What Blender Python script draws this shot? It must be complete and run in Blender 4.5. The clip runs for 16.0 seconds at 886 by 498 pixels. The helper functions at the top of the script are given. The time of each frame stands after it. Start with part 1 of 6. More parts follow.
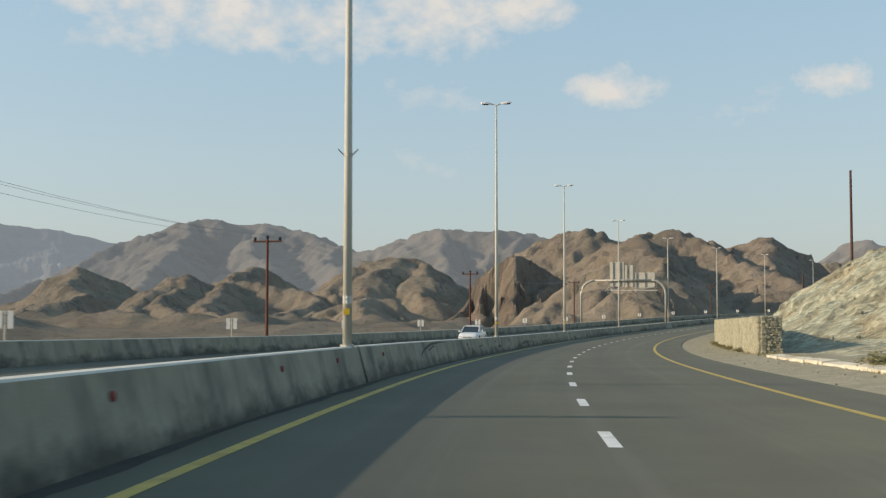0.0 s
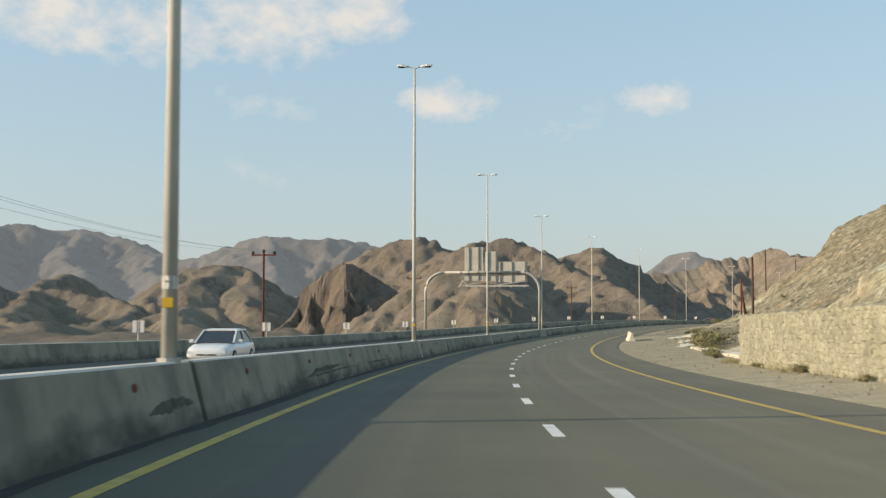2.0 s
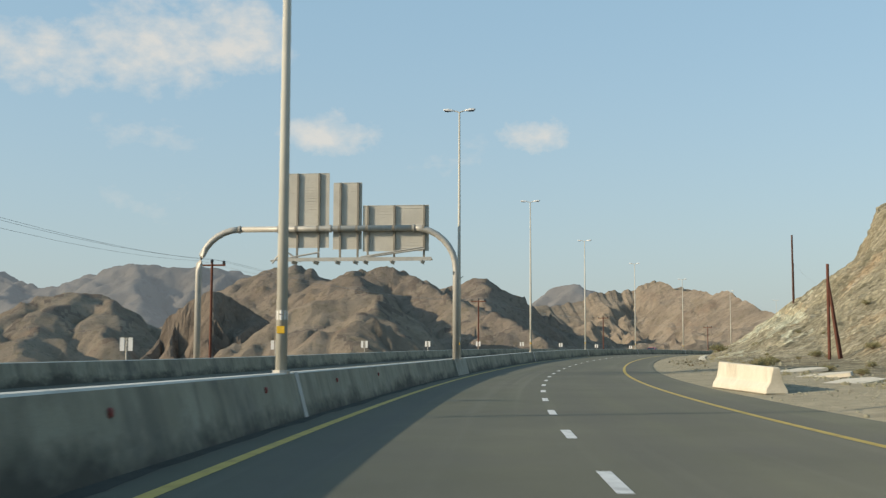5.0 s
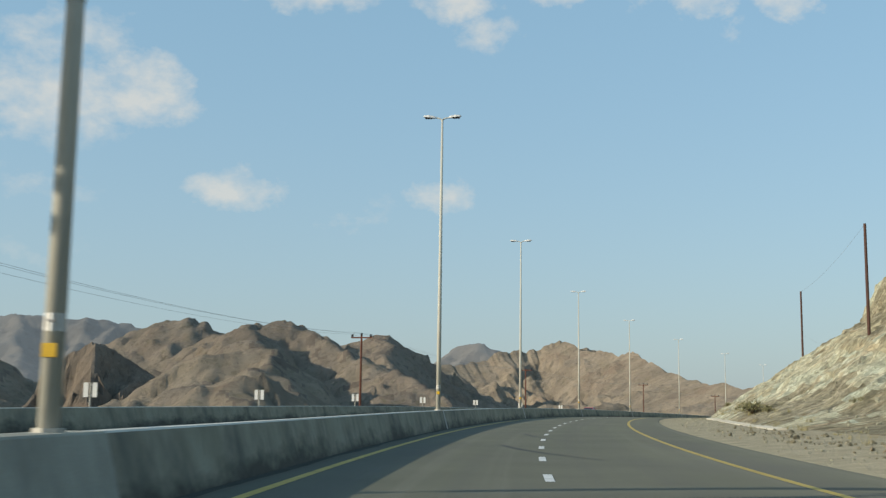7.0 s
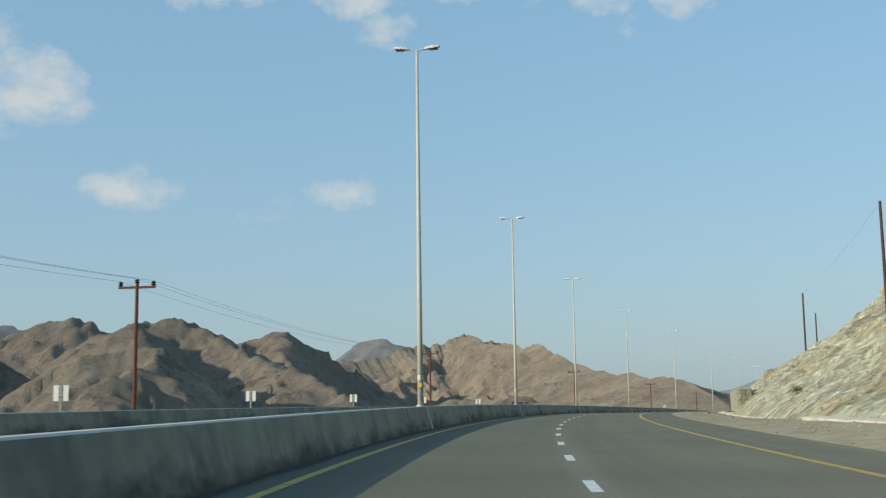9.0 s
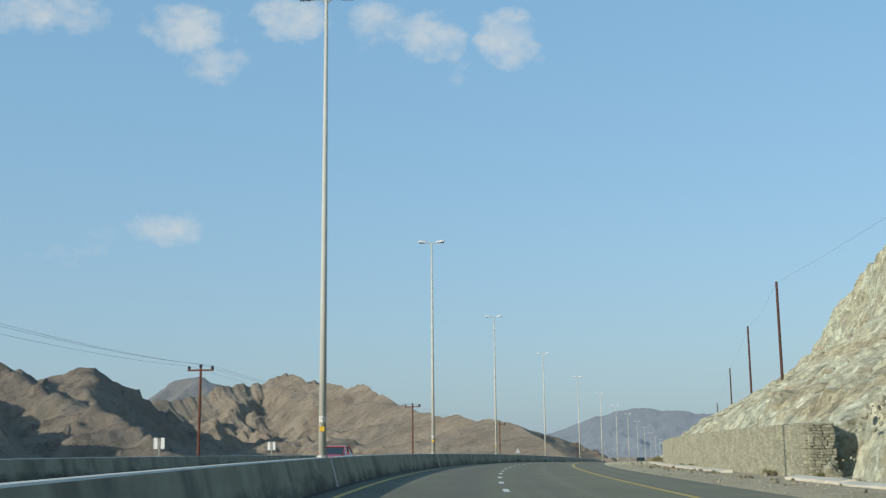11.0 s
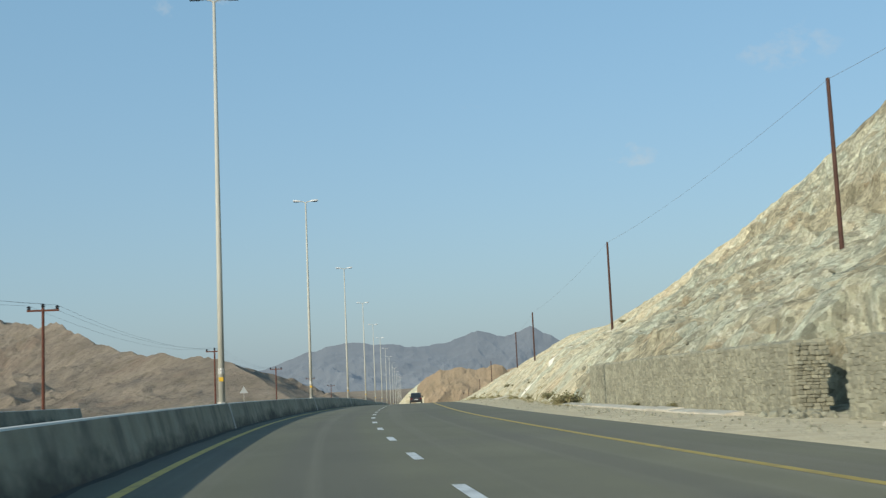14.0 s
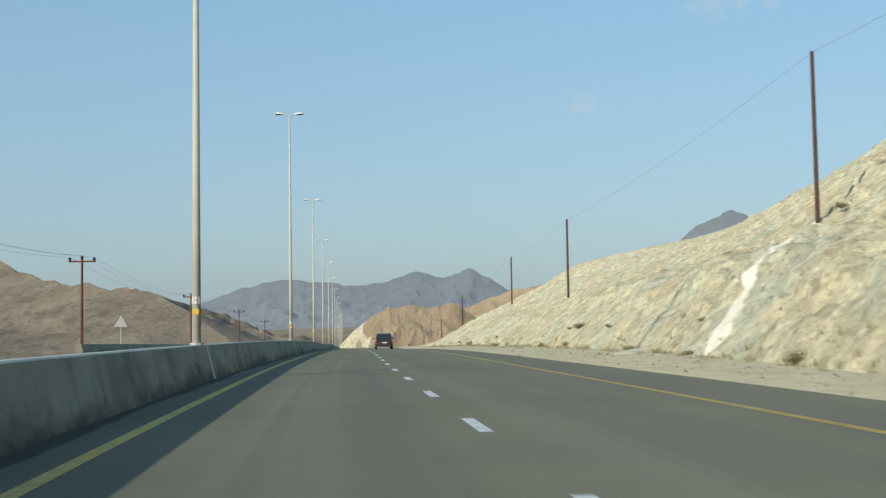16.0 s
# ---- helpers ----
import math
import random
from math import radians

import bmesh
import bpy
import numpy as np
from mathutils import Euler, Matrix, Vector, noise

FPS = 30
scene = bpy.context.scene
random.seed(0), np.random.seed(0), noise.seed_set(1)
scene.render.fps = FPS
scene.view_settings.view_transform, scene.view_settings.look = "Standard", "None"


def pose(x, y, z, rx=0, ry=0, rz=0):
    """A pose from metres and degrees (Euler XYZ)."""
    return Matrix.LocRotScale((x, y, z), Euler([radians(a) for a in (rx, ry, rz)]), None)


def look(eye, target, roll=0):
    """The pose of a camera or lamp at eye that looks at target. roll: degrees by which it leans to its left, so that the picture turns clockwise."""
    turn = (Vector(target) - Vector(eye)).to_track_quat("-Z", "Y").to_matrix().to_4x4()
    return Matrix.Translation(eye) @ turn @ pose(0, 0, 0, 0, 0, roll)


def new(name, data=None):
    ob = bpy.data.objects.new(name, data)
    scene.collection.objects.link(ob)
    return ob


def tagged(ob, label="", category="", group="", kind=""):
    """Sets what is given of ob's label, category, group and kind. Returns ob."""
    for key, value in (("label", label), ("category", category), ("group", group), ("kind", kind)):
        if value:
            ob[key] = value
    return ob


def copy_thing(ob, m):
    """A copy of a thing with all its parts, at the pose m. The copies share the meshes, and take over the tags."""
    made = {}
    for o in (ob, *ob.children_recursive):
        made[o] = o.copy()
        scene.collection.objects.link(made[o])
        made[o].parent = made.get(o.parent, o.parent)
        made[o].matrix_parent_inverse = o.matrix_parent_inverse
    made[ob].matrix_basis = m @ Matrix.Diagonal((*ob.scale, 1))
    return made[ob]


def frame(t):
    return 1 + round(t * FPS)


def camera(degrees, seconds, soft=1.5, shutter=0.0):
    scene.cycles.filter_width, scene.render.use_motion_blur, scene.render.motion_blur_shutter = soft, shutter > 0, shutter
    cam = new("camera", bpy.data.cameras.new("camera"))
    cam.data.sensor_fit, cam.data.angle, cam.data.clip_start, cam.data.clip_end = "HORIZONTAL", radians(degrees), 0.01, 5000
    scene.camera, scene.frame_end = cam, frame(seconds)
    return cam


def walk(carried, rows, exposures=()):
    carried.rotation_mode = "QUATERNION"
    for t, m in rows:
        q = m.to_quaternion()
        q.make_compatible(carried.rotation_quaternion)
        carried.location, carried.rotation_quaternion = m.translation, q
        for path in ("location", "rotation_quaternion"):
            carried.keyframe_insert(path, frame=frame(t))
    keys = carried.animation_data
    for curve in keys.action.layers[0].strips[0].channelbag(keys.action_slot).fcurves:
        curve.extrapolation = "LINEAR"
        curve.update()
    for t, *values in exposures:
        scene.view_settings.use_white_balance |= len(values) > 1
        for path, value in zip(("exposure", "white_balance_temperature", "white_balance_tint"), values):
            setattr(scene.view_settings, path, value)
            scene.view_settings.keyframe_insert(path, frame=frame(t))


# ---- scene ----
cam = camera(42.8, 16.0, soft=1.3, shutter=0.18)
PATH = [
    (0, 0.00, 0.00, 1.250, 93.03, -0.06, -2.18),
    (0.5, 1.25, 13.07, 0.948, 92.38, 0.14, -3.96),
    (1, 2.71, 26.07, 0.670, 92.02, -0.35, -7.15),
    (1.5, 4.49, 38.98, 0.427, 91.78, 0.23, -8.43),
    (2, 6.60, 51.76, 0.167, 93.59, -0.06, -10.72),
    (2.5, 9.09, 64.44, -0.046, 94.12, -0.32, -11.71),
    (3, 11.81, 77.09, -0.247, 94.84, -0.42, -13.12),
    (3.5, 14.85, 89.70, -0.420, 95.29, -0.30, -13.83),
    (4, 18.11, 102.24, -0.571, 95.16, 0.07, -15.11),
    (6.5, 39.24, 163.83, -0.797, 97.09, -1.17, -19.68),
    (7, 44.29, 175.84, -0.747, 98.35, -0.81, -21.70),
    (7.5, 49.59, 187.67, -0.670, 98.40, -0.44, -23.44),
    (8, 55.11, 199.43, -0.573, 98.05, -0.53, -24.24),
    (10.5, 86.33, 256.32, 0.167, 99.73, 1.59, -32.61),
    (11, 93.29, 267.20, 0.280, 100.18, 0.55, -35.34),
    (11.5, 100.47, 277.99, 0.358, 98.69, 0.62, -38.12),
    (12, 108.11, 288.53, 0.397, 98.32, 1.10, -39.96),
    (12.5, 115.82, 299.03, 0.432, 96.25, 1.42, -42.31),
    (13, 123.89, 309.26, 0.457, 95.87, 1.73, -44.14),
    (13.5, 132.29, 319.26, 0.466, 95.52, 1.55, -47.05),
    (14, 140.92, 329.06, 0.463, 96.63, 2.47, -49.80),
    (14.5, 149.82, 338.66, 0.415, 94.93, 2.29, -53.02),
    (15, 158.89, 348.16, 0.331, 93.35, 2.97, -56.03),
    (15.5, 168.18, 357.54, 0.237, 93.32, 2.52, -55.16),
    (16, 177.80, 366.62, 0.152, 93.56, 0.88, -53.07),
]
# the clip's camera cools and darkens its picture as it turns from the hazy side of the sky
EXPOSURES = [(0.0, 0.28, 7600, 12.5), (2.5, 0.38, 7620, 12.5), (4.2, 0.28, 7440, 11), (6.5, 0.16, 6900, 6.5), (8.0, 0.10, 6680, 5), (10.5, 0.06, 6170, 4), (12.0, 0.02, 6100, 4), (13.5, -0.03, 6250, 4), (14.5, -0.03, 6300, 4), (15.2, 0.0, 6320, 4), (16.0, 0.03, 6380, 4.5)]
walk(cam, [(t, pose(x, y, z, rx, ry, rz)) for t, x, y, z, rx, ry, rz in PATH], EXPOSURES)

# ---- light ----
SUN_FROM = -91.0          # compass bearing of the sun, degrees from +y towards +x
SUN_HEIGHT = 18.0
HAZE = (2.62, 2.93, 3.10)        # radiance of the dusty horizon
VEIL = (2.1, 4.2, 6.2)        # thin high haze
CLOUD = (4.35, 4.45, 4.55)
world = bpy.data.worlds.new("sky")
scene.world = world
world.use_nodes = True
wn, wl = world.node_tree.nodes, world.node_tree.links
wn.clear()
w_out = wn.new("ShaderNodeOutputWorld")
w_bg = wn.new("ShaderNodeBackground")
w_sky = wn.new("ShaderNodeTexSky")
w_sky.sky_type = "NISHITA"
w_sky.sun_disc = False
w_sky.sun_elevation = radians(SUN_HEIGHT)
w_sky.sun_rotation = radians(SUN_FROM)
w_sky.altitude = 300
w_sky.air_density = 1.0
w_sky.dust_density = 1.6
w_sky.ozone_density = 1.4
w_bg.inputs["Strength"].default_value = 0.138


def w_math(op, a, b=None, clamp=False):
    m = wn.new("ShaderNodeMath")
    m.operation = op
    m.use_clamp = clamp
    for k, v in enumerate((a, b)):
        if isinstance(v, (int, float)):
            m.inputs[k].default_value = v
        elif v is not None:
            wl.new(v, m.inputs[k])
    return m.outputs[0]


def w_dot(v, axis):
    m = wn.new("ShaderNodeVectorMath")
    m.operation = "DOT_PRODUCT"
    wl.new(v, m.inputs[0])
    m.inputs[1].default_value = axis
    return m.outputs["Value"]


def w_mix(f, a, b):
    m = wn.new("ShaderNodeMix")
    m.data_type = "RGBA"
    wl.new(f, m.inputs["Factor"])
    for sock, v in ((m.inputs["A"], a), (m.inputs["B"], b)):
        if isinstance(v, tuple):
            sock.default_value = (*v, 1)
        else:
            wl.new(v, sock)
    return m.outputs["Result"]


# small fair-weather clouds: bearing, height, half width, half height (degrees), thickness
CLOUDS = [(-8.0, 14.6, 3.0, 1.5, 0.95), (-13.0, 15.2, 4.0, 2.2, 0.8), (-3.2, 14.3, 4.4, 1.5, 0.8), (1.8, 14.8, 3.6, 1.9, 0.85), (6.4, 15.5, 1.9, 1.6, 1.0), (2.6, 17.6, 3.0, 1.4, 0.7),
          (1.6, 10.6, 2.2, 0.9, 0.5), (11.1, 11.1, 2.1, 0.9, 0.95), (21.4, 11.0, 1.6, 0.75, 0.9), (1.6, 7.3, 2.2, 0.9, 0.4), (17.0, 9.8, 2.0, 0.6, 0.45), (13.7, 6.2, 1.8, 0.6, 0.25),
          (22.0, 20.9, 1.8, 1.0, 1.0), (23.7, 19.2, 1.3, 0.9, 0.75), (27.6, 21.5, 1.4, 0.9, 0.95), (32.0, 21.4, 1.6, 1.0, 0.85), (35.0, 20.7, 1.3, 1.0, 1.0), (36.6, 19.1, 0.6, 0.7, 0.6),
          (39.0, 20.6, 1.3, 1.1, 1.0), (14.0, 20.8, 2.4, 0.8, 0.8), (16.6, 21.2, 1.2, 0.9, 0.75), (18.1, 10.6, 1.6, 0.5, 0.35), (52.7, 13.5, 1.5, 0.7, 0.38), (60.1, 11.0, 1.1, 0.6, 0.6), (68.0, 15.3, 1.9, 0.8, 0.55)]
w_co = wn.new("ShaderNodeTexCoord").outputs["Generated"]


def w_noise(scale, detail, rgh, stretch):
    m = wn.new("ShaderNodeMapping")
    m.inputs["Scale"].default_value = stretch
    wl.new(w_co, m.inputs["Vector"])
    t = wn.new("ShaderNodeTexNoise")
    t.inputs["Scale"].default_value = scale
    t.inputs["Detail"].default_value = detail
    t.inputs["Roughness"].default_value = rgh
    wl.new(m.outputs["Vector"], t.inputs["Vector"])
    return t


# ragged outlines: the directions are shaken by noise before the clouds are laid out
w_shake = w_noise(22.0, 5.0, 0.62, (1, 1, 1.3))
w_off = wn.new("ShaderNodeVectorMath")
w_off.operation = "MULTIPLY_ADD"
wl.new(w_shake.outputs["Color"], w_off.inputs[0])
w_off.inputs[1].default_value = (0.055, 0.055, 0.035)
w_off.inputs[2].default_value = (-0.0275, -0.0275, -0.0175)
w_sum = wn.new("ShaderNodeVectorMath")
w_sum.operation = "ADD"
wl.new(w_co, w_sum.inputs[0])
wl.new(w_off.outputs["Vector"], w_sum.inputs[1])
w_dir = w_sum.outputs["Vector"]
w_puff = w_noise(34.0, 6.0, 0.58, (1, 1, 1.5))
cover = None
for b_deg, h_deg, half_w, half_h, thick in CLOUDS:
    b_, e_ = radians(b_deg), radians(h_deg)
    mid = (math.sin(b_) * math.cos(e_), math.cos(b_) * math.cos(e_), math.sin(e_))
    east = (math.cos(b_), -math.sin(b_), 0.0)
    over = (-math.sin(b_) * math.sin(e_), -math.cos(b_) * math.sin(e_), math.cos(e_))
    x_ = w_math("DIVIDE", w_dot(w_dir, east), math.sin(radians(half_w * 1.5)))
    y_ = w_math("DIVIDE", w_dot(w_dir, over), math.sin(radians(half_h * 1.5)))
    r2 = w_math("ADD", w_math("MULTIPLY", x_, x_), w_math("MULTIPLY", y_, y_))
    bump_ = w_math("SUBTRACT", 1.0, r2, True)
    bump_ = w_math("MULTIPLY", w_math("POWER", bump_, 0.6), thick)
    bump_ = w_math("MULTIPLY", bump_, w_math("GREATER_THAN", w_dot(w_co, mid), 0.0))
    cover = bump_ if cover is None else w_math("MAXIMUM", cover, bump_)
# tufts eat into the thin edges, so that the outlines stay ragged and the cores full
w_tuft = w_math("MULTIPLY", w_math("SUBTRACT", w_puff.outputs["Fac"], 0.36, True), 3.2, True)
cloud = w_math("MULTIPLY", w_math("SUBTRACT", w_math("ADD", cover, w_math("MULTIPLY", w_tuft, 0.55)), 0.62, True), 1.15)
cloud = w_math("MULTIPLY", w_math("MINIMUM", cloud, 0.85), w_math("MULTIPLY", cover, 1.6, True))
# dusty air: the sky pales towards the horizon
w_up = w_dot(w_co, (0, 0, 1))
dusty = w_math("MULTIPLY", w_math("POWER", 2.718, w_math("MULTIPLY", w_math("ABSOLUTE", w_up), -5.4)), 0.68, True)
veil = wn.new("ShaderNodeValue").outputs[0]
veil.default_value = 0.45
sky_colour = w_mix(veil, w_sky.outputs["Color"], VEIL)
sky_colour = w_mix(dusty, sky_colour, HAZE)
sky_colour = w_mix(cloud, sky_colour, CLOUD)
wl.new(sky_colour, w_bg.inputs["Color"])
wl.new(w_bg.outputs["Background"], w_out.inputs["Surface"])
sun = new("sun", bpy.data.lights.new("sun", "SUN"))
sun.data.energy = 4.15
sun.data.angle = radians(0.55)
sun.data.color = (1.0, 0.87, 0.70)
_b, _e = radians(SUN_FROM), radians(SUN_HEIGHT)
sun.matrix_world = look((0, 0, 60), (-math.sin(_b) * math.cos(_e), -math.cos(_b) * math.cos(_e), 60 - math.sin(_e)))

# ---- materials ----
def material(name, dark, light, scale=4.0, rough=0.85, metal=0.0, bump=0.2, fine=60.0, stain=None, stain_scale=0.6,
             stain_amount=0.5, vary=0.0, stretch=(1, 1, 1), island=False, spec=0.3, grainy=0.0):
    """Two-scale mottled surface with bump; an optional stain colour in larger patches; vary: by object or island."""
    m = bpy.data.materials.new(name)
    m.use_nodes = True
    n, l = m.node_tree.nodes, m.node_tree.links
    b = n["Principled BSDF"]
    b.inputs["Roughness"].default_value = rough
    b.inputs["Metallic"].default_value = metal
    b.inputs["Specular IOR Level"].default_value = spec
    b.inputs["Diffuse Roughness"].default_value = grainy
    co = n.new("ShaderNodeTexCoord")
    mp = n.new("ShaderNodeMapping")
    mp.inputs["Scale"].default_value = stretch
    l.new(co.outputs["Object"], mp.inputs["Vector"])

    def tex(s, detail=6.0, rgh=0.6):
        t = n.new("ShaderNodeTexNoise")
        t.inputs["Scale"].default_value = s
        t.inputs["Detail"].default_value = detail
        t.inputs["Roughness"].default_value = rgh
        l.new(mp.outputs["Vector"], t.inputs["Vector"])
        return t.outputs["Fac"]

    def ramp(fac, lo, hi):
        r = n.new("ShaderNodeMapRange")
        r.inputs["From Min"].default_value = lo
        r.inputs["From Max"].default_value = hi
        l.new(fac, r.inputs["Value"])
        return r.outputs["Result"]

    def mix(fac, a, c, mode="MIX"):
        x = n.new("ShaderNodeMix")
        x.data_type = "RGBA"
        x.blend_type = mode
        for sock, v in ((x.inputs["Factor"], fac), (x.inputs["A"], a), (x.inputs["B"], c)):
            if isinstance(v, tuple):
                sock.default_value = (*v, 1)
            elif isinstance(v, float):
                sock.default_value = v
            else:
                l.new(v, sock)
        return x.outputs["Result"]

    coarse, grain = tex(scale), tex(fine, 3.0)
    col = mix(ramp(coarse, 0.35, 0.65), dark, light)
    mid = tuple((a + c) / 2 for a, c in zip(dark, light))
    if fine > 5:
        col = mix(ramp(grain, 0.3, 0.7), col, mix(0.5, col, tuple(v * 0.7 for v in mid)))
    if stain:
        f = n.new("ShaderNodeMath")
        f.operation = "MULTIPLY"
        l.new(ramp(tex(stain_scale, 8.0), 0.5, 0.68), f.inputs[0])
        f.inputs[1].default_value = stain_amount
        col = mix(f.outputs[0], col, stain)
    if vary:
        src = n.new("ShaderNodeNewGeometry").outputs["Random Per Island"] if island else n.new("ShaderNodeObjectInfo").outputs["Random"]
        r = n.new("ShaderNodeMapRange")
        r.inputs["To Min"].default_value = 1 - vary
        r.inputs["To Max"].default_value = 1 + vary
        l.new(src, r.inputs["Value"])
        hs = n.new("ShaderNodeHueSaturation")
        l.new(r.outputs["Result"], hs.inputs["Value"])
        l.new(col, hs.inputs["Color"])
        col = hs.outputs["Color"]
    l.new(col, b.inputs["Base Color"])
    if bump:
        bp = n.new("ShaderNodeBump")
        bp.inputs["Strength"].default_value = bump
        bp.inputs["Distance"].default_value = 0.3 / fine * 4
        l.new(grain, bp.inputs["Height"])
        l.new(bp.outputs["Normal"], b.inputs["Normal"])
    return m




def asphalt_material():
    """Aged asphalt: wheel-track bands and patches that run with the road (u across, v along, in metres), fine grain."""
    m = material("asphalt", (0.085, 0.090, 0.066), (0.113, 0.118, 0.088), 0.25, 0.82, 0, 0.3, 90, (0.078, 0.080, 0.072), 0.12, 0.5, grainy=1.0)
    n, l = m.node_tree.nodes, m.node_tree.links
    p = n["Principled BSDF"]
    base = p.inputs["Base Color"].links[0].from_socket
    uv = n.new("ShaderNodeUVMap")

    def streak(sx, sy, scale, lo, hi, top):
        mp = n.new("ShaderNodeMapping")
        mp.inputs["Scale"].default_value = (sx, sy, 1)
        l.new(uv.outputs["UV"], mp.inputs["Vector"])
        t = n.new("ShaderNodeTexNoise")
        t.inputs["Scale"].default_value = scale
        t.inputs["Detail"].default_value = 5
        l.new(mp.outputs["Vector"], t.inputs["Vector"])
        r = n.new("ShaderNodeMapRange")
        r.inputs["From Min"].default_value, r.inputs["From Max"].default_value, r.inputs["To Max"].default_value = lo, hi, top
        l.new(t.outputs["Fac"], r.inputs["Value"])
        return r.outputs["Result"]

    for fac, colour in ((streak(0.55, 0.004, 1.0, 0.45, 0.62, 0.5), (0.070, 0.072, 0.065)), (streak(1.6, 0.012, 1.0, 0.54, 0.70, 0.4), (0.138, 0.14, 0.118)), (streak(0.25, 0.06, 1.0, 0.60, 0.66, 0.35), (0.065, 0.066, 0.06))):
        x = n.new("ShaderNodeMix")
        x.data_type = "RGBA"
        l.new(fac, x.inputs["Factor"])
        l.new(base, x.inputs["A"])
        x.inputs["B"].default_value = (*colour, 1)
        base = x.outputs["Result"]
    l.new(base, p.inputs["Base Color"])
    return m


M_ASPHALT = asphalt_material()
M_YELLOW = material("yellow_road_paint", (0.45, 0.315, 0.065), (0.55, 0.41, 0.11), 3, 0.7, 0, 0.1, 60, (0.2, 0.15, 0.08), 2.5, 0.5)
M_WHITE_LINE = material("white_road_paint", (0.60, 0.60, 0.58), (0.78, 0.78, 0.75), 4, 0.7, 0, 0.1, 60, (0.25, 0.25, 0.24), 3.0, 0.5)
M_BARRIER = material("barrier_concrete", (0.275, 0.265, 0.20), (0.37, 0.358, 0.28), 0.9, 0.9, 0, 0.25, 40, (0.13, 0.128, 0.115), 0.55, 0.75, grainy=0.8)


def add_streaks(m, colour, amount):
    """Rain streaks: stains drawn out downwards over the concrete."""
    n, l = m.node_tree.nodes, m.node_tree.links
    p = n["Principled BSDF"]
    base = p.inputs["Base Color"].links[0].from_socket
    co = n.new("ShaderNodeTexCoord")
    for scale, long, lo, hi, top in ((1.1, 0.10, 0.52, 0.68, amount), (5.0, 0.06, 0.56, 0.70, amount * 0.7)):
        mp = n.new("ShaderNodeMapping")
        mp.inputs["Scale"].default_value = (1, 1, long)
        l.new(co.outputs["Object"], mp.inputs["Vector"])
        t = n.new("ShaderNodeTexNoise")
        t.inputs["Scale"].default_value = scale
        t.inputs["Detail"].default_value = 5
        l.new(mp.outputs["Vector"], t.inputs["Vector"])
        r = n.new("ShaderNodeMapRange")
        r.inputs["From Min"].default_value, r.inputs["From Max"].default_value, r.inputs["To Max"].default_value = lo, hi, top
        l.new(t.outputs["Fac"], r.inputs["Value"])
        x = n.new("ShaderNodeMix")
        x.data_type = "RGBA"
        l.new(r.outputs["Result"], x.inputs["Factor"])
        l.new(base, x.inputs["A"])
        x.inputs["B"].default_value = (*colour, 1)
        base = x.outputs["Result"]
    l.new(base, p.inputs["Base Color"])


add_streaks(M_BARRIER, (0.12, 0.118, 0.10), 0.5)


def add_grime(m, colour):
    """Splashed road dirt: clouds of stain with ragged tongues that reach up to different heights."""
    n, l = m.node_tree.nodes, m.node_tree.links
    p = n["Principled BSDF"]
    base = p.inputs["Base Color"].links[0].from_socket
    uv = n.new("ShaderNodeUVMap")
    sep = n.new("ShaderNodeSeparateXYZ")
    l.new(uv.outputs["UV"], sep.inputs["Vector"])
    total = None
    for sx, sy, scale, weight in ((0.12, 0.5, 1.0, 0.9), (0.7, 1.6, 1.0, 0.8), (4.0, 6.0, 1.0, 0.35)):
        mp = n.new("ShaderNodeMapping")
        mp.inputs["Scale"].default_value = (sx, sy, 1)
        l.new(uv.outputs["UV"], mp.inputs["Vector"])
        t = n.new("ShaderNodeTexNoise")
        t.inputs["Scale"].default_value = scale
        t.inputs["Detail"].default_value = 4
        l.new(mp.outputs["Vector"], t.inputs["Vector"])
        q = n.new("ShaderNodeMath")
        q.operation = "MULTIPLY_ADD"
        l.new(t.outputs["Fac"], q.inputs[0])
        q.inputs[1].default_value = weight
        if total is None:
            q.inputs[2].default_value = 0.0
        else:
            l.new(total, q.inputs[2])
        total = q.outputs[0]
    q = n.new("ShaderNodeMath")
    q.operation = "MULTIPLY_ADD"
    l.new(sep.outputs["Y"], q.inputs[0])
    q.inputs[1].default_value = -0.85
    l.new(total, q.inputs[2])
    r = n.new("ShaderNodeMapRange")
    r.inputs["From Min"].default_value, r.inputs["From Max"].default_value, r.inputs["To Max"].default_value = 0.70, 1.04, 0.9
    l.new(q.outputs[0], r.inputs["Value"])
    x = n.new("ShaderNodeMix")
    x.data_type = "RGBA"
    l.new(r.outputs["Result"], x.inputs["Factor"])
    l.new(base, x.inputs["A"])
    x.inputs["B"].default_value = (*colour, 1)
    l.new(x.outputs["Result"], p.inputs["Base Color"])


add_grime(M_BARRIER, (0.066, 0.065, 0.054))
M_FOOTING = material("footing_concrete", (0.33, 0.325, 0.275), (0.42, 0.415, 0.355), 1.2, 0.9, 0, 0.25, 40, (0.20, 0.195, 0.165), 0.7, 0.6, grainy=0.8)
# pale tone that paints in the sunlit top edge of the barriers
M_BARRIER_TOP = material("sunlit_barrier_top", (0.52, 0.51, 0.46), (0.64, 0.63, 0.57), 1.5, 0.9, 0, 0.2, 40, (0.36, 0.35, 0.31), 0.8, 0.5)
M_JOINT = material("joint_mortar", (0.45, 0.44, 0.41), (0.55, 0.54, 0.5), 2, 0.9, 0, 0.2, 40)
M_VERGE = material("verge_gravel", (0.27, 0.255, 0.188), (0.36, 0.342, 0.258), 1.6, 0.95, 0, 0.8, 9, (0.22, 0.205, 0.155), 0.7, 0.7, grainy=0.8)
